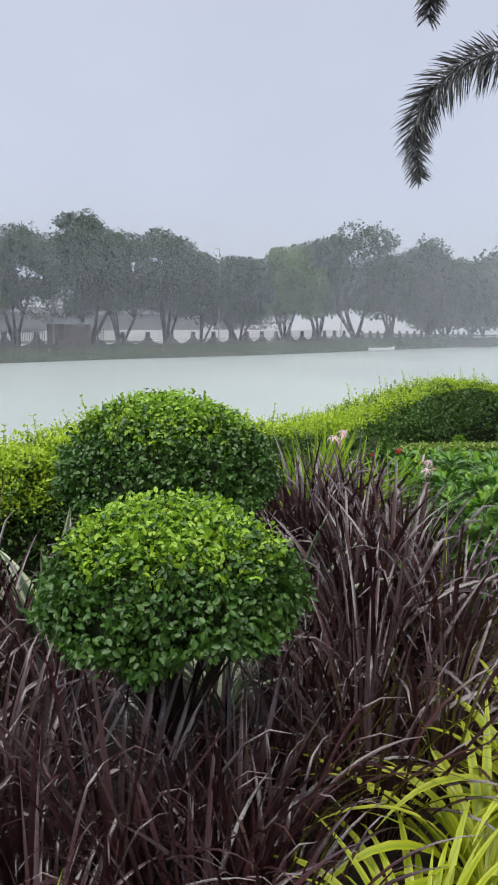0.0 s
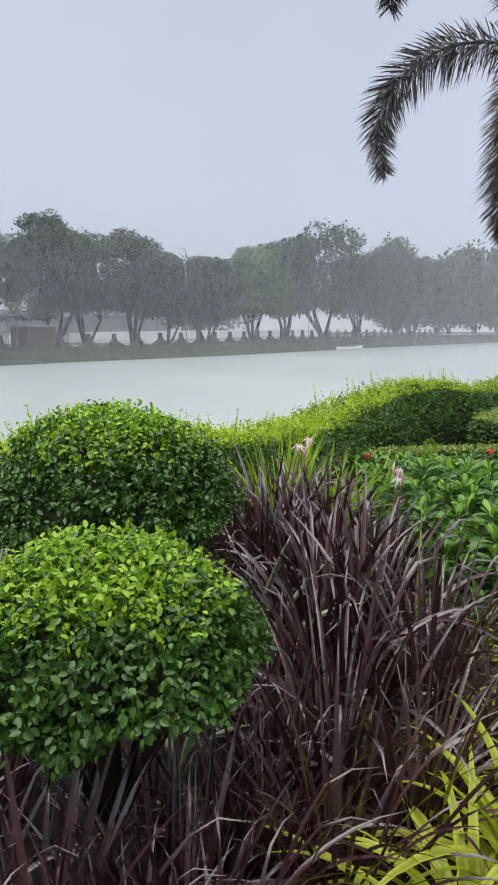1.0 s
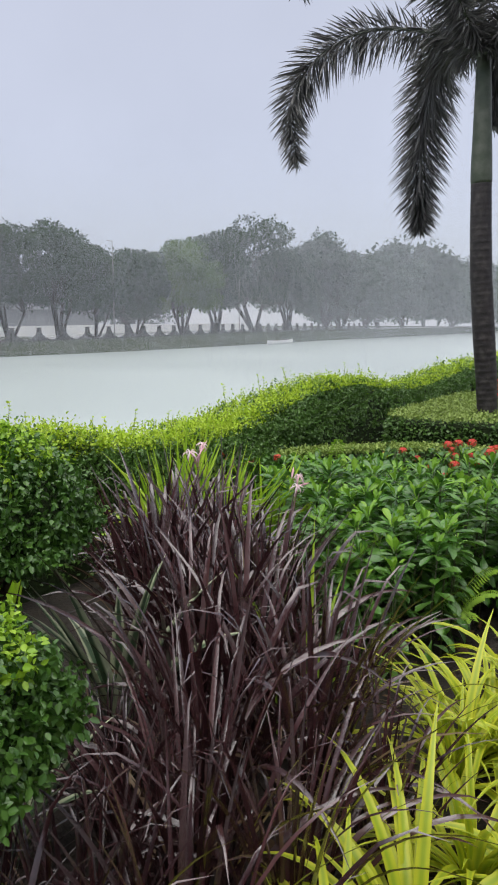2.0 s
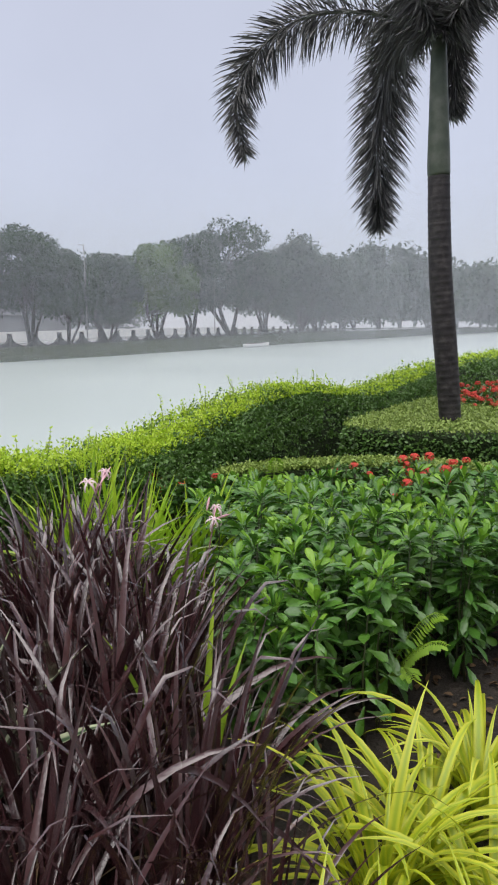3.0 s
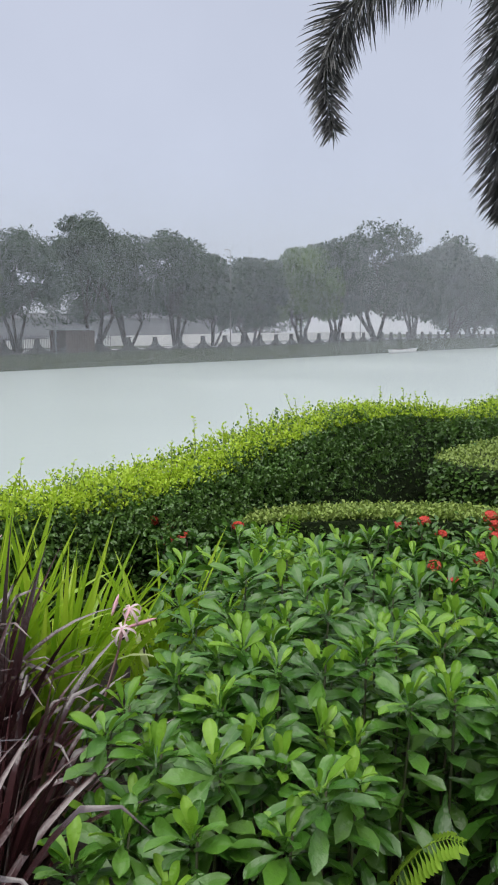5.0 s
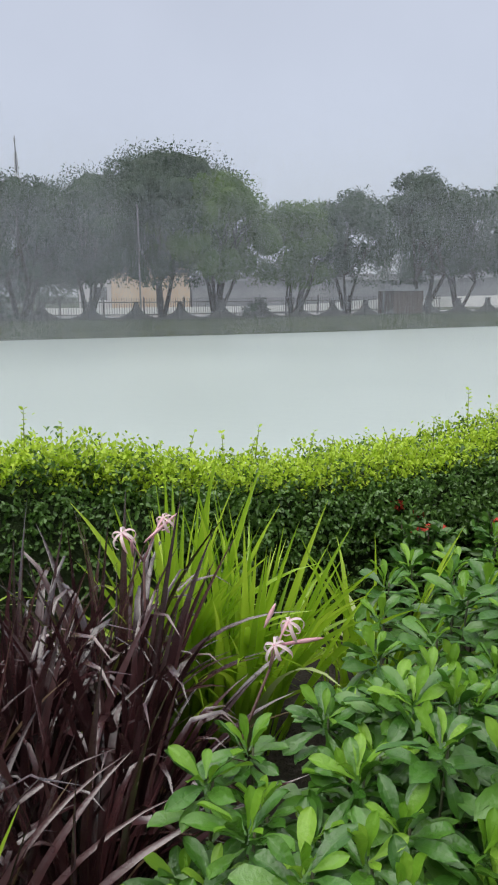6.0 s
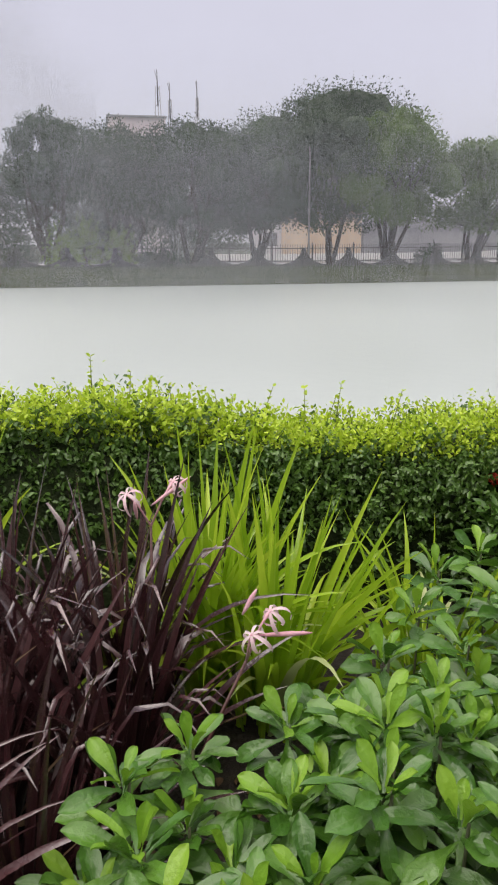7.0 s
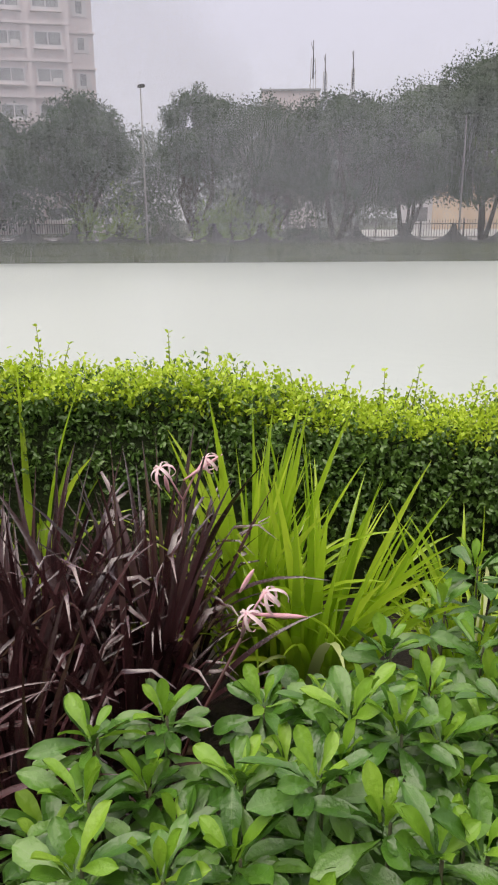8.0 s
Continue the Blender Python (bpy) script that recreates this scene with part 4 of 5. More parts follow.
def build_lily(foot, blooms, buds, seed, label):
    """A leaning stalk with open spidery blooms and closed buds; places are in metres."""
    rng = np.random.default_rng(seed)
    foot = Vector(foot)
    lily = thing("lily_flower", foot, label, "flower", "pink lilies")
    head = sum((Vector(b) for b in blooms), Vector()) / len(blooms) - foot
    head = head * 0.88
    part("stalk", tubes("stalk", [([(0, 0, 0), tuple(head * 0.5 + Vector((0, 0, 0.06))), tuple(head)], (0.005, 0.0042, 0.0035))], M_STALK, 7), lily, label="dark red stalk")
    for b in blooms:
        b = Vector(b) - foot
        part("flower_tube", tubes("flower_tube", [([tuple(head), tuple(head * 0.4 + b * 0.6 + Vector((0, 0, 0.012))), tuple(b)], (0.003, 0.0025, 0.004))], M_BUD, 6), lily)
        tilt = rng.uniform(-0.2, 0.5)
        for k in range(6):
            m = Matrix.Translation(b) @ Matrix.Rotation(0.6, 4, "X") @ Matrix.Rotation(k * math.pi / 3 + rng.normal(0, 0.1), 4, "Z") @ Matrix.Rotation(-0.5 + tilt, 4, "Y")
            part("petal", PETALS[rng.integers(3)], lily, m)
    for a, b in buds:
        a, b = Vector(a) - foot, Vector(b) - foot
        pts = [tuple(a + (b - a) * u) for u in (0, 0.25, 0.6, 0.85, 1)]
        part("bud", tubes("bud", [(pts, (0.002, 0.0045, 0.006, 0.004, 0.001))], M_BUD, 8), lily, label="closed pink bud")


build_lily((0.92, 4.10, 0.0), ((1.075, 4.36, 0.745), (1.060, 4.318, 0.70)), (((1.03, 4.32, 0.735), (1.045, 4.35, 0.79)), ((1.065, 4.33, 0.695), (1.14, 4.425, 0.69))), 701, "leaning dark stalk with spidery pink and white lily blooms")
build_lily((0.60, 4.40, 0.0), ((0.52, 4.412, 0.865), (0.585, 4.52, 0.89)), (((0.56, 4.46, 0.83), (0.61, 4.56, 0.90)), ((0.55, 4.42, 0.80), (0.565, 4.40, 0.86))), 702, "dark stalk with drooping pink lily blooms among the leaves")

PINNA = [obovate("leaflet", l, 0.0085, M_FERN, 0.15, 0.1, 4) for l in (0.05, 0.042, 0.032, 0.02)]


def build_fern(x, y, fronds, label, roll=0.2):
    fern = thing("fern", (x, y, 0), label, "fern", "ferns")
    for az, length, rise, droop in fronds:
        pts = []
        for i in range(9):
            u = i / 8
            pts.append((length * u * math.cos(az), length * u * math.sin(az), rise * (1 - (1 - u) ** 1.6) - droop * u * u))
        stem = part("frond", tubes("frond", [(pts, np.linspace(0.004, 0.001, 9))], M_FERN, 4), fern)
        for i in range(22):
            u = 0.28 + 0.72 * i / 21
            k = min(7, int(u * 8))
            p = Vector(pts[k]).lerp(Vector(pts[k + 1]), u * 8 - k)
            me = PINNA[0 if u < 0.55 else 1 if u < 0.75 else 2 if u < 0.9 else 3]
            for sg in (1, -1):
                part("leaflet", me, stem, spin(az + sg * 1.25, 0.15, sg * roll, 1.75, p))


build_fern(1.47, 5.40, ((1.0, 0.10, 0.80, 0.05), (2.6, 0.12, 0.76, 0.06), (-1.4, 0.14, 0.72, 0.06)), "bright green fern rising out of the bed", 0.7)
build_fern(1.70, 3.96, ((-0.62, 0.27, 0.38, 0.09), (-0.1, 0.26, 0.46, 0.10), (-1.3, 0.24, 0.32, 0.12)), "small fern hanging at the bed's shaded edge")
build_fern(1.85, 4.65, ((-0.6, 0.28, 0.75, 0.06), (-1.6, 0.26, 0.72, 0.08)), "light green fern among the bedding plants", 0.8)

# fallen leaves on the soil
rng = np.random.default_rng(720)
n = 700
LP = np.stack([rng.uniform(0.4, 3.4, n), rng.uniform(2.2, 4.6, n), rng.uniform(0.004, 0.012, n)], 1)
solid("leaf_litter", leaf_cloud("leaf_litter", LP, np.tile([0.0, 0.0, 0.15], (n, 1)) + rng.normal(size=(n, 3)) * [1, 1, 0.05], 0.045, M_LITTER, rng, 0, 0.1, 0.3), "brown fallen leaves scattered over damp soil", "leaves", kind="stuff")

# ---- the far bank ----


def strip(name, s0, s1, o0, o1, lift, mat, step=4.0):
    V, F = [], []
    n = int((s1 - s0) / step) + 1
    for i in range(n + 1):
        s = s0 + (s1 - s0) * i / n
        for o in (o0, o1):
            V.append((*shore(s, o), bank_top(s) + lift))
    for i in range(n):
        F.append((2 * i, 2 * i + 2, 2 * i + 3, 2 * i + 1))
    return mesh_of(name, V, F, mat, smooth=False)


solid("road", strip("road", 20, 370, 7.5, 15.5, 0.012, M_ROAD), "wet grey road behind the far railing", "road", kind="structure")
solid("pavement", strip("pavement", 20, 370, 3.0, 7.2, 0.02, M_PALE), "pale wet promenade along the far bank", "pavement", kind="structure")

rng = np.random.default_rng(730)
n = 26000
ss = 22 + (200 - 22) * rng.random(n) ** 1.15
oo = rng.uniform(0.0, 1.75, n)
LP = np.array([(*shore(a, b), np.interp(b, (0.1, 1.3, 2.2, 3), (WATER + 0.3, bank_top(a) - 0.12, bank_top(a), bank_top(a)))) for a, b in zip(ss, oo)])
LN = np.tile([0.0, 0.0, 1.0], (n, 1))
solid("bank_grass", leaf_cloud("bank_grass", LP, LN, 0.15, M_BLADE_GRASS, rng, 0, 0.6, 0.10, long=False), "rough green grass covering the far bank", "grass", kind="stuff")

PITCH = 2.78
FIRST = 93.8 - 15 * PITCH


def scallop_panel():
    """One bay between two pillars, with a deep curved dip in its top; along x, centred."""
    half = PITCH / 2 - 0.13
    V, F = [], []
    n = 16
    for i in range(n + 1):
        x = -half + 2 * half * i / n
        u = abs(x) / half
        h = 0.08 + 0.86 * (1 - math.sqrt(max(0.0, 1 - (u * 0.985) ** 2))) ** 0.9
        for y in (-0.09, 0.09):
            V += [(x, y, -0.35), (x, y, h)]
    for i in range(n):
        a = i * 4
        F += [(a, a + 4, a + 5, a + 1), (a + 2, a + 3, a + 7, a + 6), (a + 1, a + 5, a + 7, a + 3)]
    F += [(0, 1, 3, 2), (n * 4, n * 4 + 2, n * 4 + 3, n * 4 + 1)]
    return mesh_of("panel", V, F, M_STONE, smooth=False)


def pillar_mesh():
    bm = bmesh.new()
    box_bm(bm, 0, 0, 0.28, 0.28, 0.34, 1.26, 0, 0.03)
    box_bm(bm, 0, 0, 0.95, 0.22, 0.26, 0.12, 0, 0.02)
    box_bm(bm, 0, 0, 1.02, 0.34, 0.38, 0.06, 0, 0.015)
    me = bpy.data.meshes.new("pillar")
    bm.to_mesh(me)
    bm.free()
    me.materials.append(M_STONE)
    return me


wall = thing("scalloped_wall", (*shore(90, 2.2), bank_top(90)), "low dark stone wall with deep scalloped bays and pillars", "wall", kind="structure")
PANEL, PILLAR = scallop_panel(), pillar_mesh()
W0 = Matrix.Translation(wall.location)
for k in range(58):
    s = FIRST + k * PITCH
    if s > 195:
        break
    hd = heading(s)
    hut_gap = 98.5 < s + PITCH / 2 < 103
    if not (98.9 < s < 102):
        x, y = shore(s, 2.2)
        part("pillar", PILLAR, wall, W0.inverted() @ Matrix.Translation((x, y, bank_top(s))) @ Matrix.Rotation(hd, 4, "Z"))
    if not hut_gap:
        x, y = shore(s + PITCH / 2, 2.2)
        part("panel", PANEL, wall, W0.inverted() @ Matrix.Translation((x, y, bank_top(s))) @ Matrix.Rotation(heading(s + PITCH / 2), 4, "Z"))


def railing_bay():
    """A bay of pointed bars between two rails, 2.78 m long along x."""
    bm = bmesh.new()
    for i in range(17):
        x = -1.39 + 2.78 * (i + 0.5) / 17
        box_bm(bm, x, 0, 0.62, 0.028, 0.028, 1.24)
    for z in (0.18, 0.98):
        box_bm(bm, 0, 0, z, 2.78, 0.035, 0.05)
    box_bm(bm, -1.37, 0, 0.66, 0.07, 0.07, 1.36)
    me = bpy.data.meshes.new("railing_bay")
    bm.to_mesh(me)
    bm.free()
    me.materials.append(M_IRON)
    return me


railing = thing("railing", (*shore(90, 6.2), bank_top(90)), "dark iron railing with upright bars behind the trees", "railing", kind="structure")
BAY = railing_bay()
R0 = Matrix.Translation(railing.location)
for k in range(28):
    s = 30 + k * PITCH
    x, y = shore(s, 6.2)
    part("railing_bay", BAY, railing, R0.inverted() @ Matrix.Translation((x, y, bank_top(s))) @ Matrix.Rotation(heading(s), 4, "Z"))


V, F = [], []
for i in range(51):
    s = 76 + 2 * i
    high = float(np.interp(s, (100, 108), (0.5, 1.0)))
    for o, h in ((15.8, -0.05), (15.8, high), (16.1, high), (16.1, -0.05)):
        V.append((*shore(s, o), bank_top(s) + h))
for i in range(50):
    for k in range(3):
        F.append((i * 4 + k, i * 4 + k + 4, i * 4 + k + 5, i * 4 + k + 1))
F += [(0, 1, 2, 3), (203, 202, 201, 200)]
solid("low_wall", mesh_of("low_wall", V, F, M_WHITE, smooth=False), "low white painted wall behind the far road", "wall", kind="structure")


def build_tree(s, off, top, radius, pale, seed, label, airy=1.0, low=0.2, fine=1.0):
    """A broad tree: several leaning stems, limbs, and a crown of leaf clumps with gaps."""
    rng = np.random.default_rng(seed)
    x, y = shore(s, off)
    z0 = bank_top(s)
    H = top - z0
    dist = math.hypot(x - 1.5, y - 2)
    tree = thing("tree", (x, y, z0), label, "tree", "trees along the far bank")
    blobs = []
    radius = radius * 1.3
    for k in range(30):
        t = rng.uniform(0, 6.28)
        zz = rng.uniform(low + 0.08, 0.88)
        r = radius * math.sqrt(max(0.30 if zz < 0.5 else 0.05, 1 - ((zz - 0.54) / 0.46) ** 2)) * math.sqrt(rng.random()) * 0.85
        blobs.append((r * math.cos(t), r * math.sin(t), zz * H, radius * rng.uniform(0.22, 0.42)))
    blobs.append((rng.normal(0, 0.15) * radius, 0, 0.88 * H, radius * 0.38))
    for k in range(12):
        t, zz = rng.uniform(0, 6.28), rng.uniform(0.55, 1.0)
        r = radius * math.sqrt(max(0.03, 1 - ((zz - 0.54) / 0.46) ** 2)) * 0.95
        blobs.append((r * math.cos(t), r * math.sin(t), (zz - 0.04) * H, radius * rng.uniform(0.10, 0.19)))
    lines = []
    stems = rng.integers(3, 6)
    for k in range(stems):
        t = rng.uniform(0, 6.28)
        lean = rng.uniform(0.05, 0.2) * H
        base = (0.18 * math.cos(t) * (stems > 1), 0.18 * math.sin(t) * (stems > 1), -0.1)
        fork = (lean * math.cos(t), lean * math.sin(t), rng.uniform(0.22, 0.34) * H)
        w = 0.016 * H * rng.uniform(0.7, 1.1)
        lines.append(([base, tuple((np.array(base) * 0.45 + np.array(fork) * 0.55 + rng.normal(0, 0.06, 3))), fork], (w * 1.25, w, w * 0.8)))
        for b in rng.permutation(len(blobs))[:6]:
            q = np.array(blobs[b][:3])
            mid = np.array(fork) * 0.5 + q * 0.5 + rng.normal(0, 0.15, 3)
            lines.append(([fork, tuple(mid), tuple(q)], (w * 0.62, w * 0.38, w * 0.12)))
    part("trunk", tubes("trunk", lines, M_BARK, 6), tree)
    P, N = [], []
    size = max(0.13, 0.0032 * dist) * fine
    for bx, by, bz, br in blobs:
        m = int(airy * (900 if dist < 62 else 640) * (br / 1.0) ** 2 / (size / 0.17) ** 2)
        m = int(np.clip(m, 40, 640 if dist < 62 else 380 * max(1.0, airy) if dist < 150 else 170))
        d = unit(rng.normal(size=(m, 3)))
        rad = br * (0.55 + 0.5 * rng.random(m) ** 0.6) * (1 + 0.22 * np.sin(5 * d[:, 0] + seed) * np.cos(4 * d[:, 1]))
        P.append(np.array([bx, by, bz]) + d * rad[:, None] * np.array([1.12, 1.12, 0.8]))
        N.append(d)
    P, N = np.concatenate(P), np.concatenate(N)
    if airy > 0.7:
        heart = bmesh.new()
        for bx, by, bz, br in blobs[:31]:
            if bz - 0.5 * br > low * H * 1.35:
                ball = bmesh.ops.create_icosphere(heart, subdivisions=2, radius=br * 0.58)
                for v in ball["verts"]:
                    v.co = Vector((bx, by, bz)) + v.co * (1 + 0.35 * noise.noise(v.co * 2.0 / br + Vector((seed, bx, by))))
        me = bpy.data.meshes.new("inner_foliage")
        heart.to_mesh(me)
        heart.free()
        me.materials.append(M_TREE_PALE if pale else M_TREE)
        part("inner_foliage", me, tree)
    ragged = np.sin(P[:, 0] * 1.3 + seed) + np.sin(P[:, 1] * 1.7 - seed) + np.sin(P[:, 0] * 3.1 - P[:, 1] * 2.3)
    keep = P[:, 2] > low * H * (1.05 + 0.32 * ragged + 0.25 * rng.random(len(P)))
    part("crown", leaf_cloud("crown", P[keep], N[keep], size * (1.05 if dist < 62 else 1.4 if dist < 150 else 2.0), M_TREE_PALE if pale else M_TREE, rng, 0.3, 0.9, 0.3, long=False), tree)


TREES = ((46.5, 4.6, 8.2, 4.2), (51.5, 4.8, 7.9, 4.2), (57.6, 4.4, 8.9, 2.5), (64.7, 4.6, 9.3, 1.9), (69.1, 4.6, 8.5, 2.9), (73.3, 4.3, 8.5, 2.9), (77.4, 4.7, 8.7, 2.8), (82.0, 4.4, 9.2, 2.7),
         (86.0, 4.8, 9.2, 3.4), (91.6, 4.4, 7.9, 2.0), (96.8, 4.5, 8.8, 2.7), (103.2, 4.4, 10.8, 2.7), (107.0, 4.8, 9.9, 2.3), (112.0, 4.3, 10.5, 2.4), (117.0, 4.6, 8.7, 2.4), (123.5, 4.4, 8.8, 2.5),
         (133.0, 4.6, 10.6, 3.5), (141.0, 4.4, 12.6, 3.2), (153.0, 4.6, 16.0, 4.3), (165.0, 4.4, 13.0, 4.0), (180.0, 4.6, 17.0, 4.6))
PALE_TREES, AIRY = (8, 9, 16), (4, 13, 18)
for i, (s, off, top, radius) in enumerate(TREES):
    build_tree(s, off, top, radius, i in PALE_TREES, 800 + i, "airy light green tree on the far bank, blurred by rain" if i in PALE_TREES else "broad dark green tree on the far bank, dulled by rain", 0.6 if i in AIRY else 1.0, 0.32 if i in (1, 2, 3, 4) else 0.2)
for i, (s, off, top, radius) in enumerate(((192, 6, 14.0, 6.0), (206, 6, 13.5, 6.5), (222, 8, 15.0, 8.0), (243, 8, 20.5, 11.0), (265, 8, 17.0, 9.0), (290, 8, 18.0, 11.0), (320, 8, 21.0, 13.0), (350, 8, 22.0, 14.0), (378, 8, 24.0, 15.0), (404, 8, 22.0, 14.0), (430, 10, 22.0, 15.0), (458, 10, 23.0, 16.0))):
    build_tree(s, off, top, radius, False, 840 + i, "distant hazy tree where the lake bends away", 1.0, 0.12)
build_tree(94.5, 35.0, 14.9, 7.9, False, 860, "large dome-shaped tree rising behind the row", 3.0, 0.4, 0.75)
for i, (s, off, top, radius) in enumerate(((45, 22, 9, 5), (55, 24, 8.5, 5), (66, 22, 7.6, 5), (76, 26, 8, 5), (140, 28, 9, 6), (160, 28, 11, 7))):
    build_tree(s, off, top, radius, False, 870 + i, "grey-green tree behind the road, faint in the rain", 0.5, 0.1)


def build_bush(s, off, h, radius, pale, seed, label):
    rng = np.random.default_rng(seed)
    x, y = shore(s, off)
    bush = thing("bush", (x, y, bank_top(s)), label, "bush", "bushes on the far bank")
    n = 900
    d = unit(rng.normal(size=(n, 3)))
    d[:, 2] = np.abs(d[:, 2])
    P = d * (rng.uniform(0.6, 1.0, n) * (1 + 0.25 * np.sin(6 * d[:, 0] + seed)))[:, None] * np.array([radius, radius, h])
    lines = [([(0, 0, -0.05), (0.2 * radius * math.cos(t), 0.2 * radius * math.sin(t), 0.4 * h), (0.6 * radius * math.cos(t), 0.6 * radius * math.sin(t), 0.8 * h)], (0.04, 0.03, 0.01)) for t in (0.3, 1.7, 3.0, 4.4, 5.6)]
    part("stem", tubes("stem", lines, M_BARK, 5), bush)
    part("leaves", leaf_cloud("leaves", P, d, 0.2, M_BUSH if pale else M_TREE, rng, 0.2, 0.8, 0.3, long=False), bush)


for i, (s, off, h, radius, pale) in enumerate(((60.5, 2.9, 3.0, 1.2, True), (62.6, 3.1, 2.4, 1.5, False), (65.6, 3.1, 2.2, 1.0, True), (67.0, 2.9, 2.8, 0.9, True), (69.0, 3.1, 2.2, 1.1, True), (88.2, 2.9, 1.1, 0.9, False), (71.5, 3.1, 1.3, 1.6, False), (58.2, 3.0, 2.4, 1.2, True))):
    build_bush(s, off, h, radius, pale, 900 + i, "leafy light green bush on the far bank" if pale else "dark rounded bush on the far bank")


def build_pole(s, off, top, kind):
    x, y = shore(s, off)
    z0 = bank_top(s)
    if kind == "lamp":
        lamp = thing("street_lamp", (x, y, z0), "slim grey street lamp on the far bank", "street lamp", "street lamps")
        part("pole", tubes("pole", [([(0, 0, -0.1), (0, 0, (top - z0) * 0.5), (0, 0, top - z0)], (0.055, 0.045, 0.035))], M_PALE_IRON, 8), lamp)
        part("lamp_head", box_mesh("lamp_head", M_IRON, 0.1, 0, top - z0 + 0.03, 0.45, 0.26, 0.16, 0, 0.03), lamp)
    else:
        pole = thing("lamp_pole", (x, y, z0), "thin pale metal pole among the trees", "pole", "poles on the far bank")
        part("shaft", tubes("shaft", [([(0, 0, -0.1), (0, 0, (top - z0) * 0.5), (0, 0, top - z0)], (0.06, 0.05, 0.035))], M_PALE_IRON, 8), pole)
        part("bracket", box_mesh("bracket", M_PALE_IRON, -0.25, 0, top - z0 - 0.02, 0.7, 0.05, 0.05, heading(s)), pole)


build_pole(62.1, 1.9, 8.6, "lamp")
build_pole(80.3, 2.7, 6.9, "pole")
build_pole(98.6, 2.7, 6.1, "pole")
build_pole(117.5, 2.8, 9.0, "pole")
build_pole(144.2, 2.8, 9.8, "pole")

# a boarded hut in the wall's gap
x, y = shore(100.4, 3.0)
hut = thing("hut", (x, y, bank_top(100)), "small brown boarded hut with a sheet roof on the bank", "hut")
hd = heading(100.4)
HT = Matrix.Rotation(hd, 4, "Z")
part("wall", box_mesh("wall", M_HUT, 0, 0, 0.75, 2.7, 1.8, 1.7, 0, 0.02), hut, HT)
part("roof", box_mesh("roof", M_ROOF, 0, 0, 1.66, 3.1, 2.2, 0.09, 0, 0.02), hut, HT)
BOARD = box_mesh("board", M_HUT, 0, 0, 0, 0.2, 0.03, 1.6, 0, 0.005)
for k in range(12):
    part("board", BOARD, hut, HT @ Matrix.Translation((-1.24 + k * 0.225, -0.915, 0.74)))

# a small boat drawn up at the far shore
x, y = shore(147.0, -1.6)
boat = thing("boat", (x, y, WATER), "long low white boat moored at the far shore", "boat")
BT = Matrix.Rotation(heading(147) + 0.06, 4, "Z")
V, F = [], []
for i in range(13):
    u = -1 + 2 * i / 12
    w = 0.62 * (1 - abs(u) ** 2.6) + 0.03
    lift = 0.10 * abs(u) ** 3
    V += [(4.2 * u, -w, 0.55 + lift), (4.2 * u * 0.95, -w * 0.55, -0.1), (4.2 * u * 0.95, w * 0.55, -0.1), (4.2 * u, w, 0.55 + lift), (4.1 * u, w * 0.8, 0.5 + lift), (4.1 * u, 0, 0.2 + lift * 0.5), (4.1 * u, -w * 0.8, 0.5 + lift)]
for i in range(12):
    for k in range(7):
        a, b = i * 7 + k, i * 7 + (k + 1) % 7
        F.append((a, a + 7, b + 7, b))
part("hull", mesh_of("hull", V, F, M_HULL), boat, BT @ Matrix.Diagonal((1.25, 1.0, 0.8, 1)))
for u in (-1.6, 0.4, 2.0):
    part("bench", box_mesh("bench", M_HUT, u, 0, 0.46, 0.3, 1.0, 0.05, 0, 0.01), boat, BT)

# ---- buildings behind the road ----


def build_house(s, off, length, depth, height, mat, label, windows):
    x, y = shore(s, off)
    z0 = bank_top(s)
    house = thing("house", (x, y, z0), label, "building", "low buildings behind the road")
    T = Matrix.Rotation(heading(s), 4, "Z")
    part("wall", box_mesh("wall", mat, 0, 0, height / 2 - 0.1, length, depth, height + 0.2, 0, 0.03), house, T)
    roof = part("roof", box_mesh("roof", M_ROOF, 0, 0, height + 0.12, length + 0.7, depth + 0.7, 0.22, 0, 0.04), house, T)
    part("parapet", box_mesh("parapet", mat, 0, -depth / 2 + 0.1, height + 0.42, length, 0.18, 0.4, 0, 0.02), roof)
    for k in range(windows):
        u = -length / 2 + (k + 0.5) * length / windows
        w = part("window", box_mesh("window_frame", M_PALE, u, -depth / 2 - 0.02, height * 0.55, 1.3, 0.1, 1.2, 0, 0.01), house, T)
        part("pane", box_mesh("pane", M_PANE, u, -depth / 2 - 0.075, height * 0.55, 1.1, 0.02, 1.0), w)


build_house(84.7, 18.5, 6.4, 5, 3.2, M_PEACH, "low peach-coloured building with a flat roof", 0)
build_house(80.3, 18.2, 2.0, 4, 2.9, M_PALE, "small pale plastered building behind the railing", 1)
build_house(95.5, 19.0, 11.0, 5, 2.5, M_GREY, "long grey plastered building behind the road", 0)
build_house(110.0, 20.0, 14.0, 5, 2.6, M_GREY, "long grey plastered building behind the road", 0)
build_house(128.0, 21.0, 16.0, 5, 2.7, M_GREY, "long grey plastered building behind the road", 0)


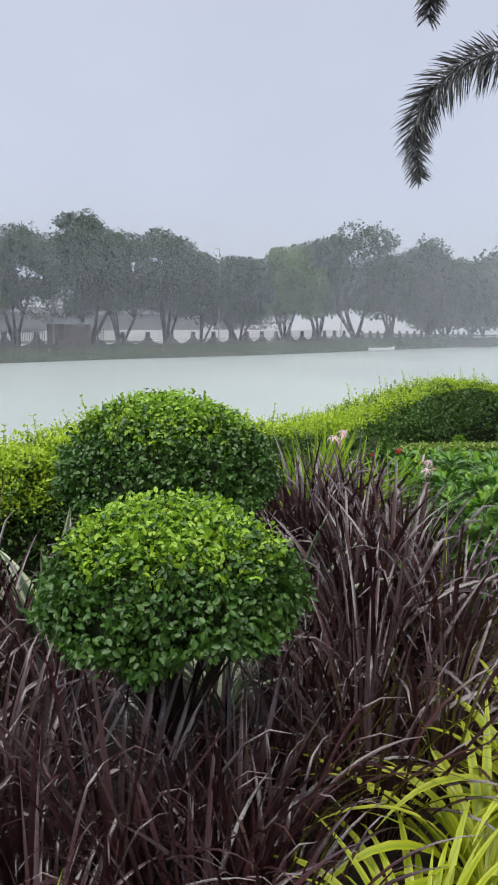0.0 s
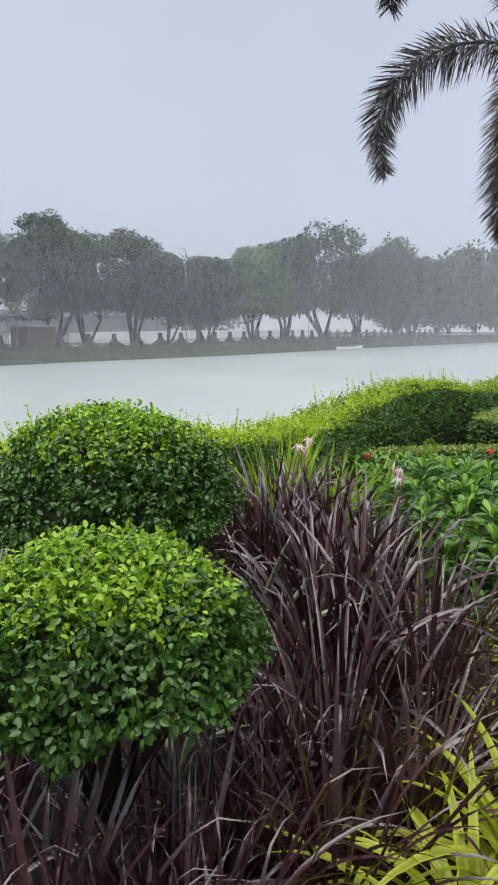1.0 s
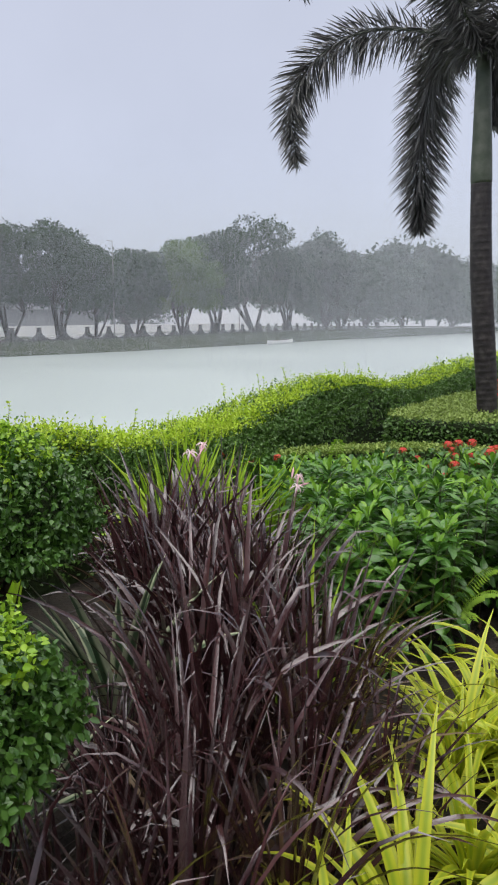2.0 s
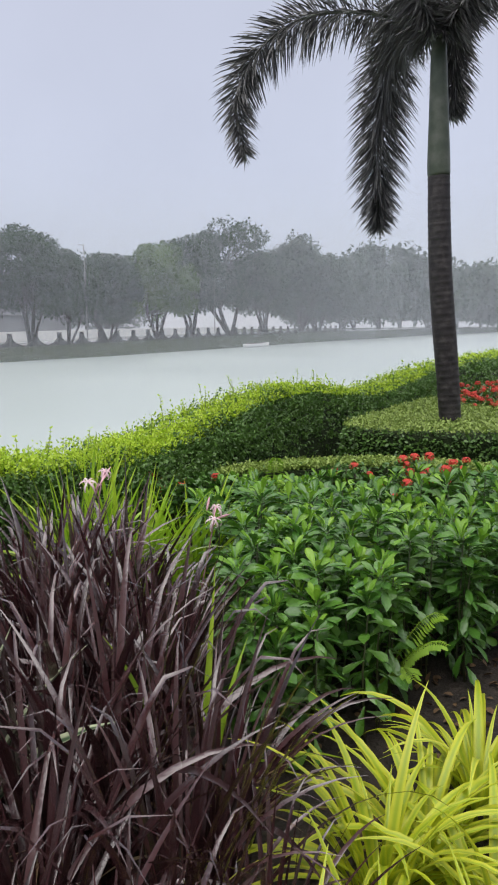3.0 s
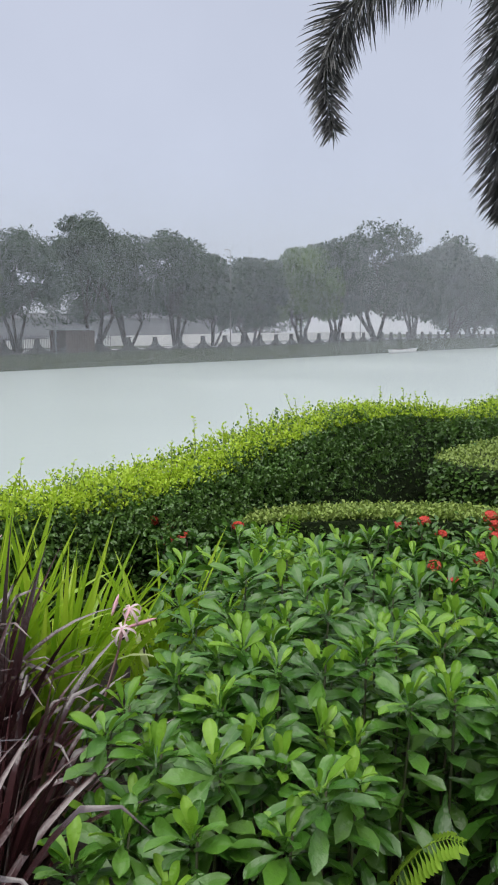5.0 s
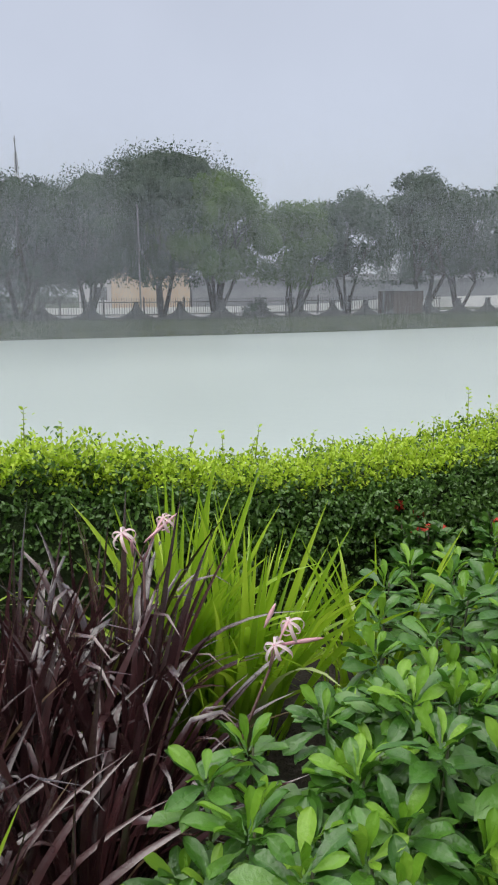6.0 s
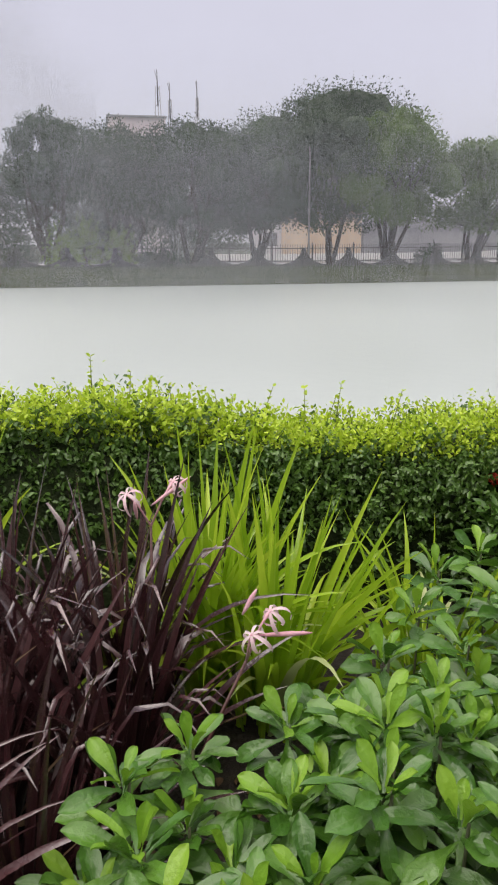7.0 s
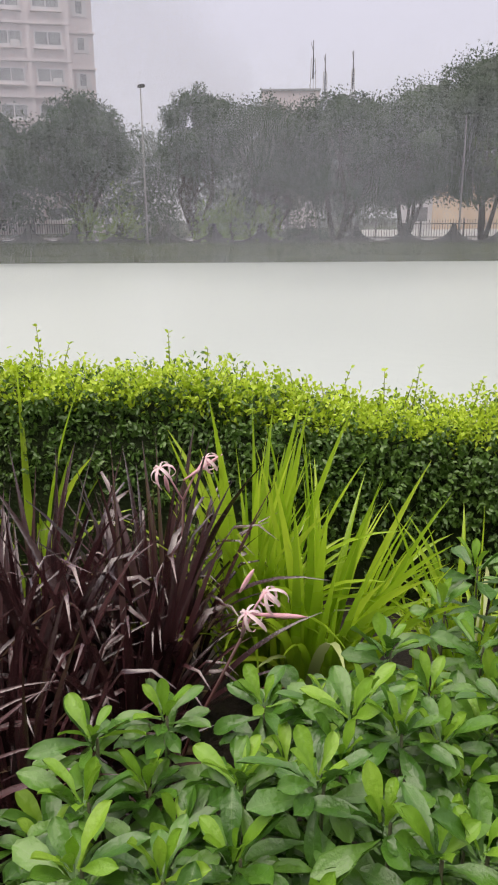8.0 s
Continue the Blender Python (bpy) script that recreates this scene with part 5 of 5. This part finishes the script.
def build_apartments():
    """A tall block: storeys with window bands, ledges, air-conditioner boxes and a stepped corner."""
    block = thing("apartment_building", (-69.4, 30.6, 0.3), "tall pale concrete apartment block with stained window bays", "building")
    T = Matrix.Rotation(math.atan2(8.0, 3.3), 4, "Z")
    STOREY, N, L = 3.05, 9, 15.6
    H = STOREY * N
    cx = 3.45 - L / 2
    part("wall", box_mesh("wall", M_FLAT, cx, 4.0, H / 2, L, 8.0, H), block, T)
    part("corner_bay", box_mesh("corner_bay", M_FLAT, 4.55, 5.0, H / 2 - 0.1, 2.2, 7.0, H - 0.2), block, T)
    part("roof", box_mesh("roof", M_ROOF, cx, 4.0, H + 0.15, L + 0.5, 8.5, 0.3), block, T)
    ledge, rib = box_mesh("ledge", M_FLAT, 0, -0.18, 0, L + 0.2, 0.36, 0.22, 0, 0.03), box_mesh("rib", M_FLAT, 0, -0.14, H / 2, 0.35, 0.28, H)
    small = box_mesh("ledge", M_FLAT, 0, 0, 0, 2.4, 0.3, 0.2, 0, 0.03)
    frame_me, pane_me = box_mesh("window", M_PALE, 0, -0.04, 0, 2.5, 0.12, 1.35, 0, 0.02), box_mesh("pane", M_PANE, 0, -0.11, 0.1, 1.05, 0.03, 1.0)
    sill_me, unit_me = box_mesh("sill", M_FLAT, 0, -0.25, -0.78, 2.7, 0.5, 0.12, 0, 0.02), box_mesh("cooler_box", M_PALE, 0.6, -0.35, -0.45, 0.8, 0.4, 0.55, 0, 0.03)
    for u in (3.3, -0.2, -3.7, -7.2, -10.7):
        part("rib", rib, block, T @ Matrix.Translation((u, 0, 0)))
    for k in range(N):
        z = k * STOREY
        part("ledge", ledge, block, T @ Matrix.Translation((cx, 0, z + STOREY)))
        part("ledge", small, block, T @ Matrix.Translation((4.6, 1.4, z + STOREY - 0.3)))
        w = part("window", frame_me, block, T @ Matrix.Translation((4.5, 1.5, z + 1.7)) @ Matrix.Diagonal((0.55, 1, 1, 1)))
        part("pane", pane_me, w)
        for j, u in enumerate((1.55, -1.95, -5.45, -8.95)):
            w = part("window", frame_me, block, T @ Matrix.Translation((u, 0, z + 1.75)))
            part("pane", pane_me, w, Matrix.Translation((-0.58, 0, 0)))
            part("pane", pane_me, w, Matrix.Translation((0.58, 0, 0)))
            part("sill", sill_me, w)
            if (k * 5 + j * 3) % 4 == 0:
                part("cooler_box", unit_me, w)


build_apartments()

tower = thing("office_building", (-84.0, 72.3, 0.3), "far flat-roofed building just above the trees", "building")
TT = Matrix.Rotation(0.95, 4, "Z")
part("wall", box_mesh("wall", M_FLAT, 0, 0, 8.7, 7.6, 7.0, 17.6), tower, TT)
part("roof", box_mesh("roof", M_ROOF, 0, 0, 17.6, 8.0, 7.4, 0.25), tower, TT)


def build_mast(x, y, foot, top, width):
    mast = thing("antenna_mast", (x, y, 0.3), "thin lattice antenna mast, faint grey in the rain", "mast", "antenna masts")
    lines = [([(width * math.cos(t), width * math.sin(t), 0), (width * 0.25 * math.cos(t), width * 0.25 * math.sin(t), top - 2.5)], (0.07, 0.05)) for t in (0.3, 2.4, 4.5)]
    # legs take the paler steel, so distance haze is in their colour
    for line in lines:
        part("leg", tubes("leg", [line], M_PALE_IRON, 5), mast)
    part("rod", tubes("rod", [([(0, 0, top - 5), (0, 0, top - 0.3)], (0.12, 0.05))], M_IRON, 5), mast)
    cross = []
    for k in range(14):
        z = top * k / 14
        w = width * (1 - 0.75 * z / top)
        cross.append(([(w * math.cos(0.3 + (k % 3) * 2.1), w * math.sin(0.3 + (k % 3) * 2.1), z), (w * math.cos(2.4 + (k % 3) * 2.1), w * math.sin(2.4 + (k % 3) * 2.1), z + 1.2)], (0.03, 0.03)))
    part("bracing", tubes("bracing", cross, M_IRON, 4), mast)


build_mast(-81.8, 74.6, 0, 24.4, 1.2)
build_mast(-80.7, 75.8, 0, 22.7, 0.9)
build_mast(-78.2, 78.6, 0, 23.0, 0.7)

# ---- rain falling over the lake: very thin streaks, dense enough to stand in for haze ----
rng = np.random.default_rng(990)
# the last two batches add haze before the left trees and apartment block
D = np.concatenate([rng.uniform(9, 43, 230000), rng.uniform(43, 150, 275000), rng.uniform(9, 40, 45000), rng.uniform(47, 70, 50000)])
n = len(D)
az = radians(-78) + radians(112) * rng.random(n)
az[505000:550000] = radians(-78) + radians(40) * rng.random(45000) ** 1.3
az[550000:] = radians(-80) + radians(27) * rng.random(50000)
low_z = np.where(np.arange(n) < 550000, -0.07 * D, 0.13 * D)
high_z = np.minimum(np.interp(az, (radians(-60), radians(-54)), (0.34, 0.19)) * D, 29) + 2.2
z = WATER + low_z + (high_z - low_z) * rng.random(n) ** 0.9
C = np.stack([1.5 + D * np.sin(az), 2.5 + D * np.cos(az), z], 1)
t = rng.uniform(0, math.pi, n)
B = np.stack([np.cos(t), np.sin(t), 0 * t], 1) * (0.0000058 * D)[:, None]
U = unit(np.stack([0.05 + 0.25 * rng.normal(size=n), 0.25 * rng.normal(size=n), np.ones(n)], 1)) * (0.080 * D)[:, None]
low = C - U
cut = np.clip((WATER + 0.02 - low[:, 2]) / (2 * U[:, 2]), 0, 0.97)
low = low + 2 * U * cut[:, None]
V = np.stack([low - B, low + B, C + U], 1).reshape(-1, 3)
F = np.arange(3 * n).reshape(n, 3)
solid("rain_haze", mesh_arrays("rain_haze", V, F, M_RAIN_HAZE), "fine streaks of heavy rain over the lake, massed to stand in for haze", "rain", kind="stuff")
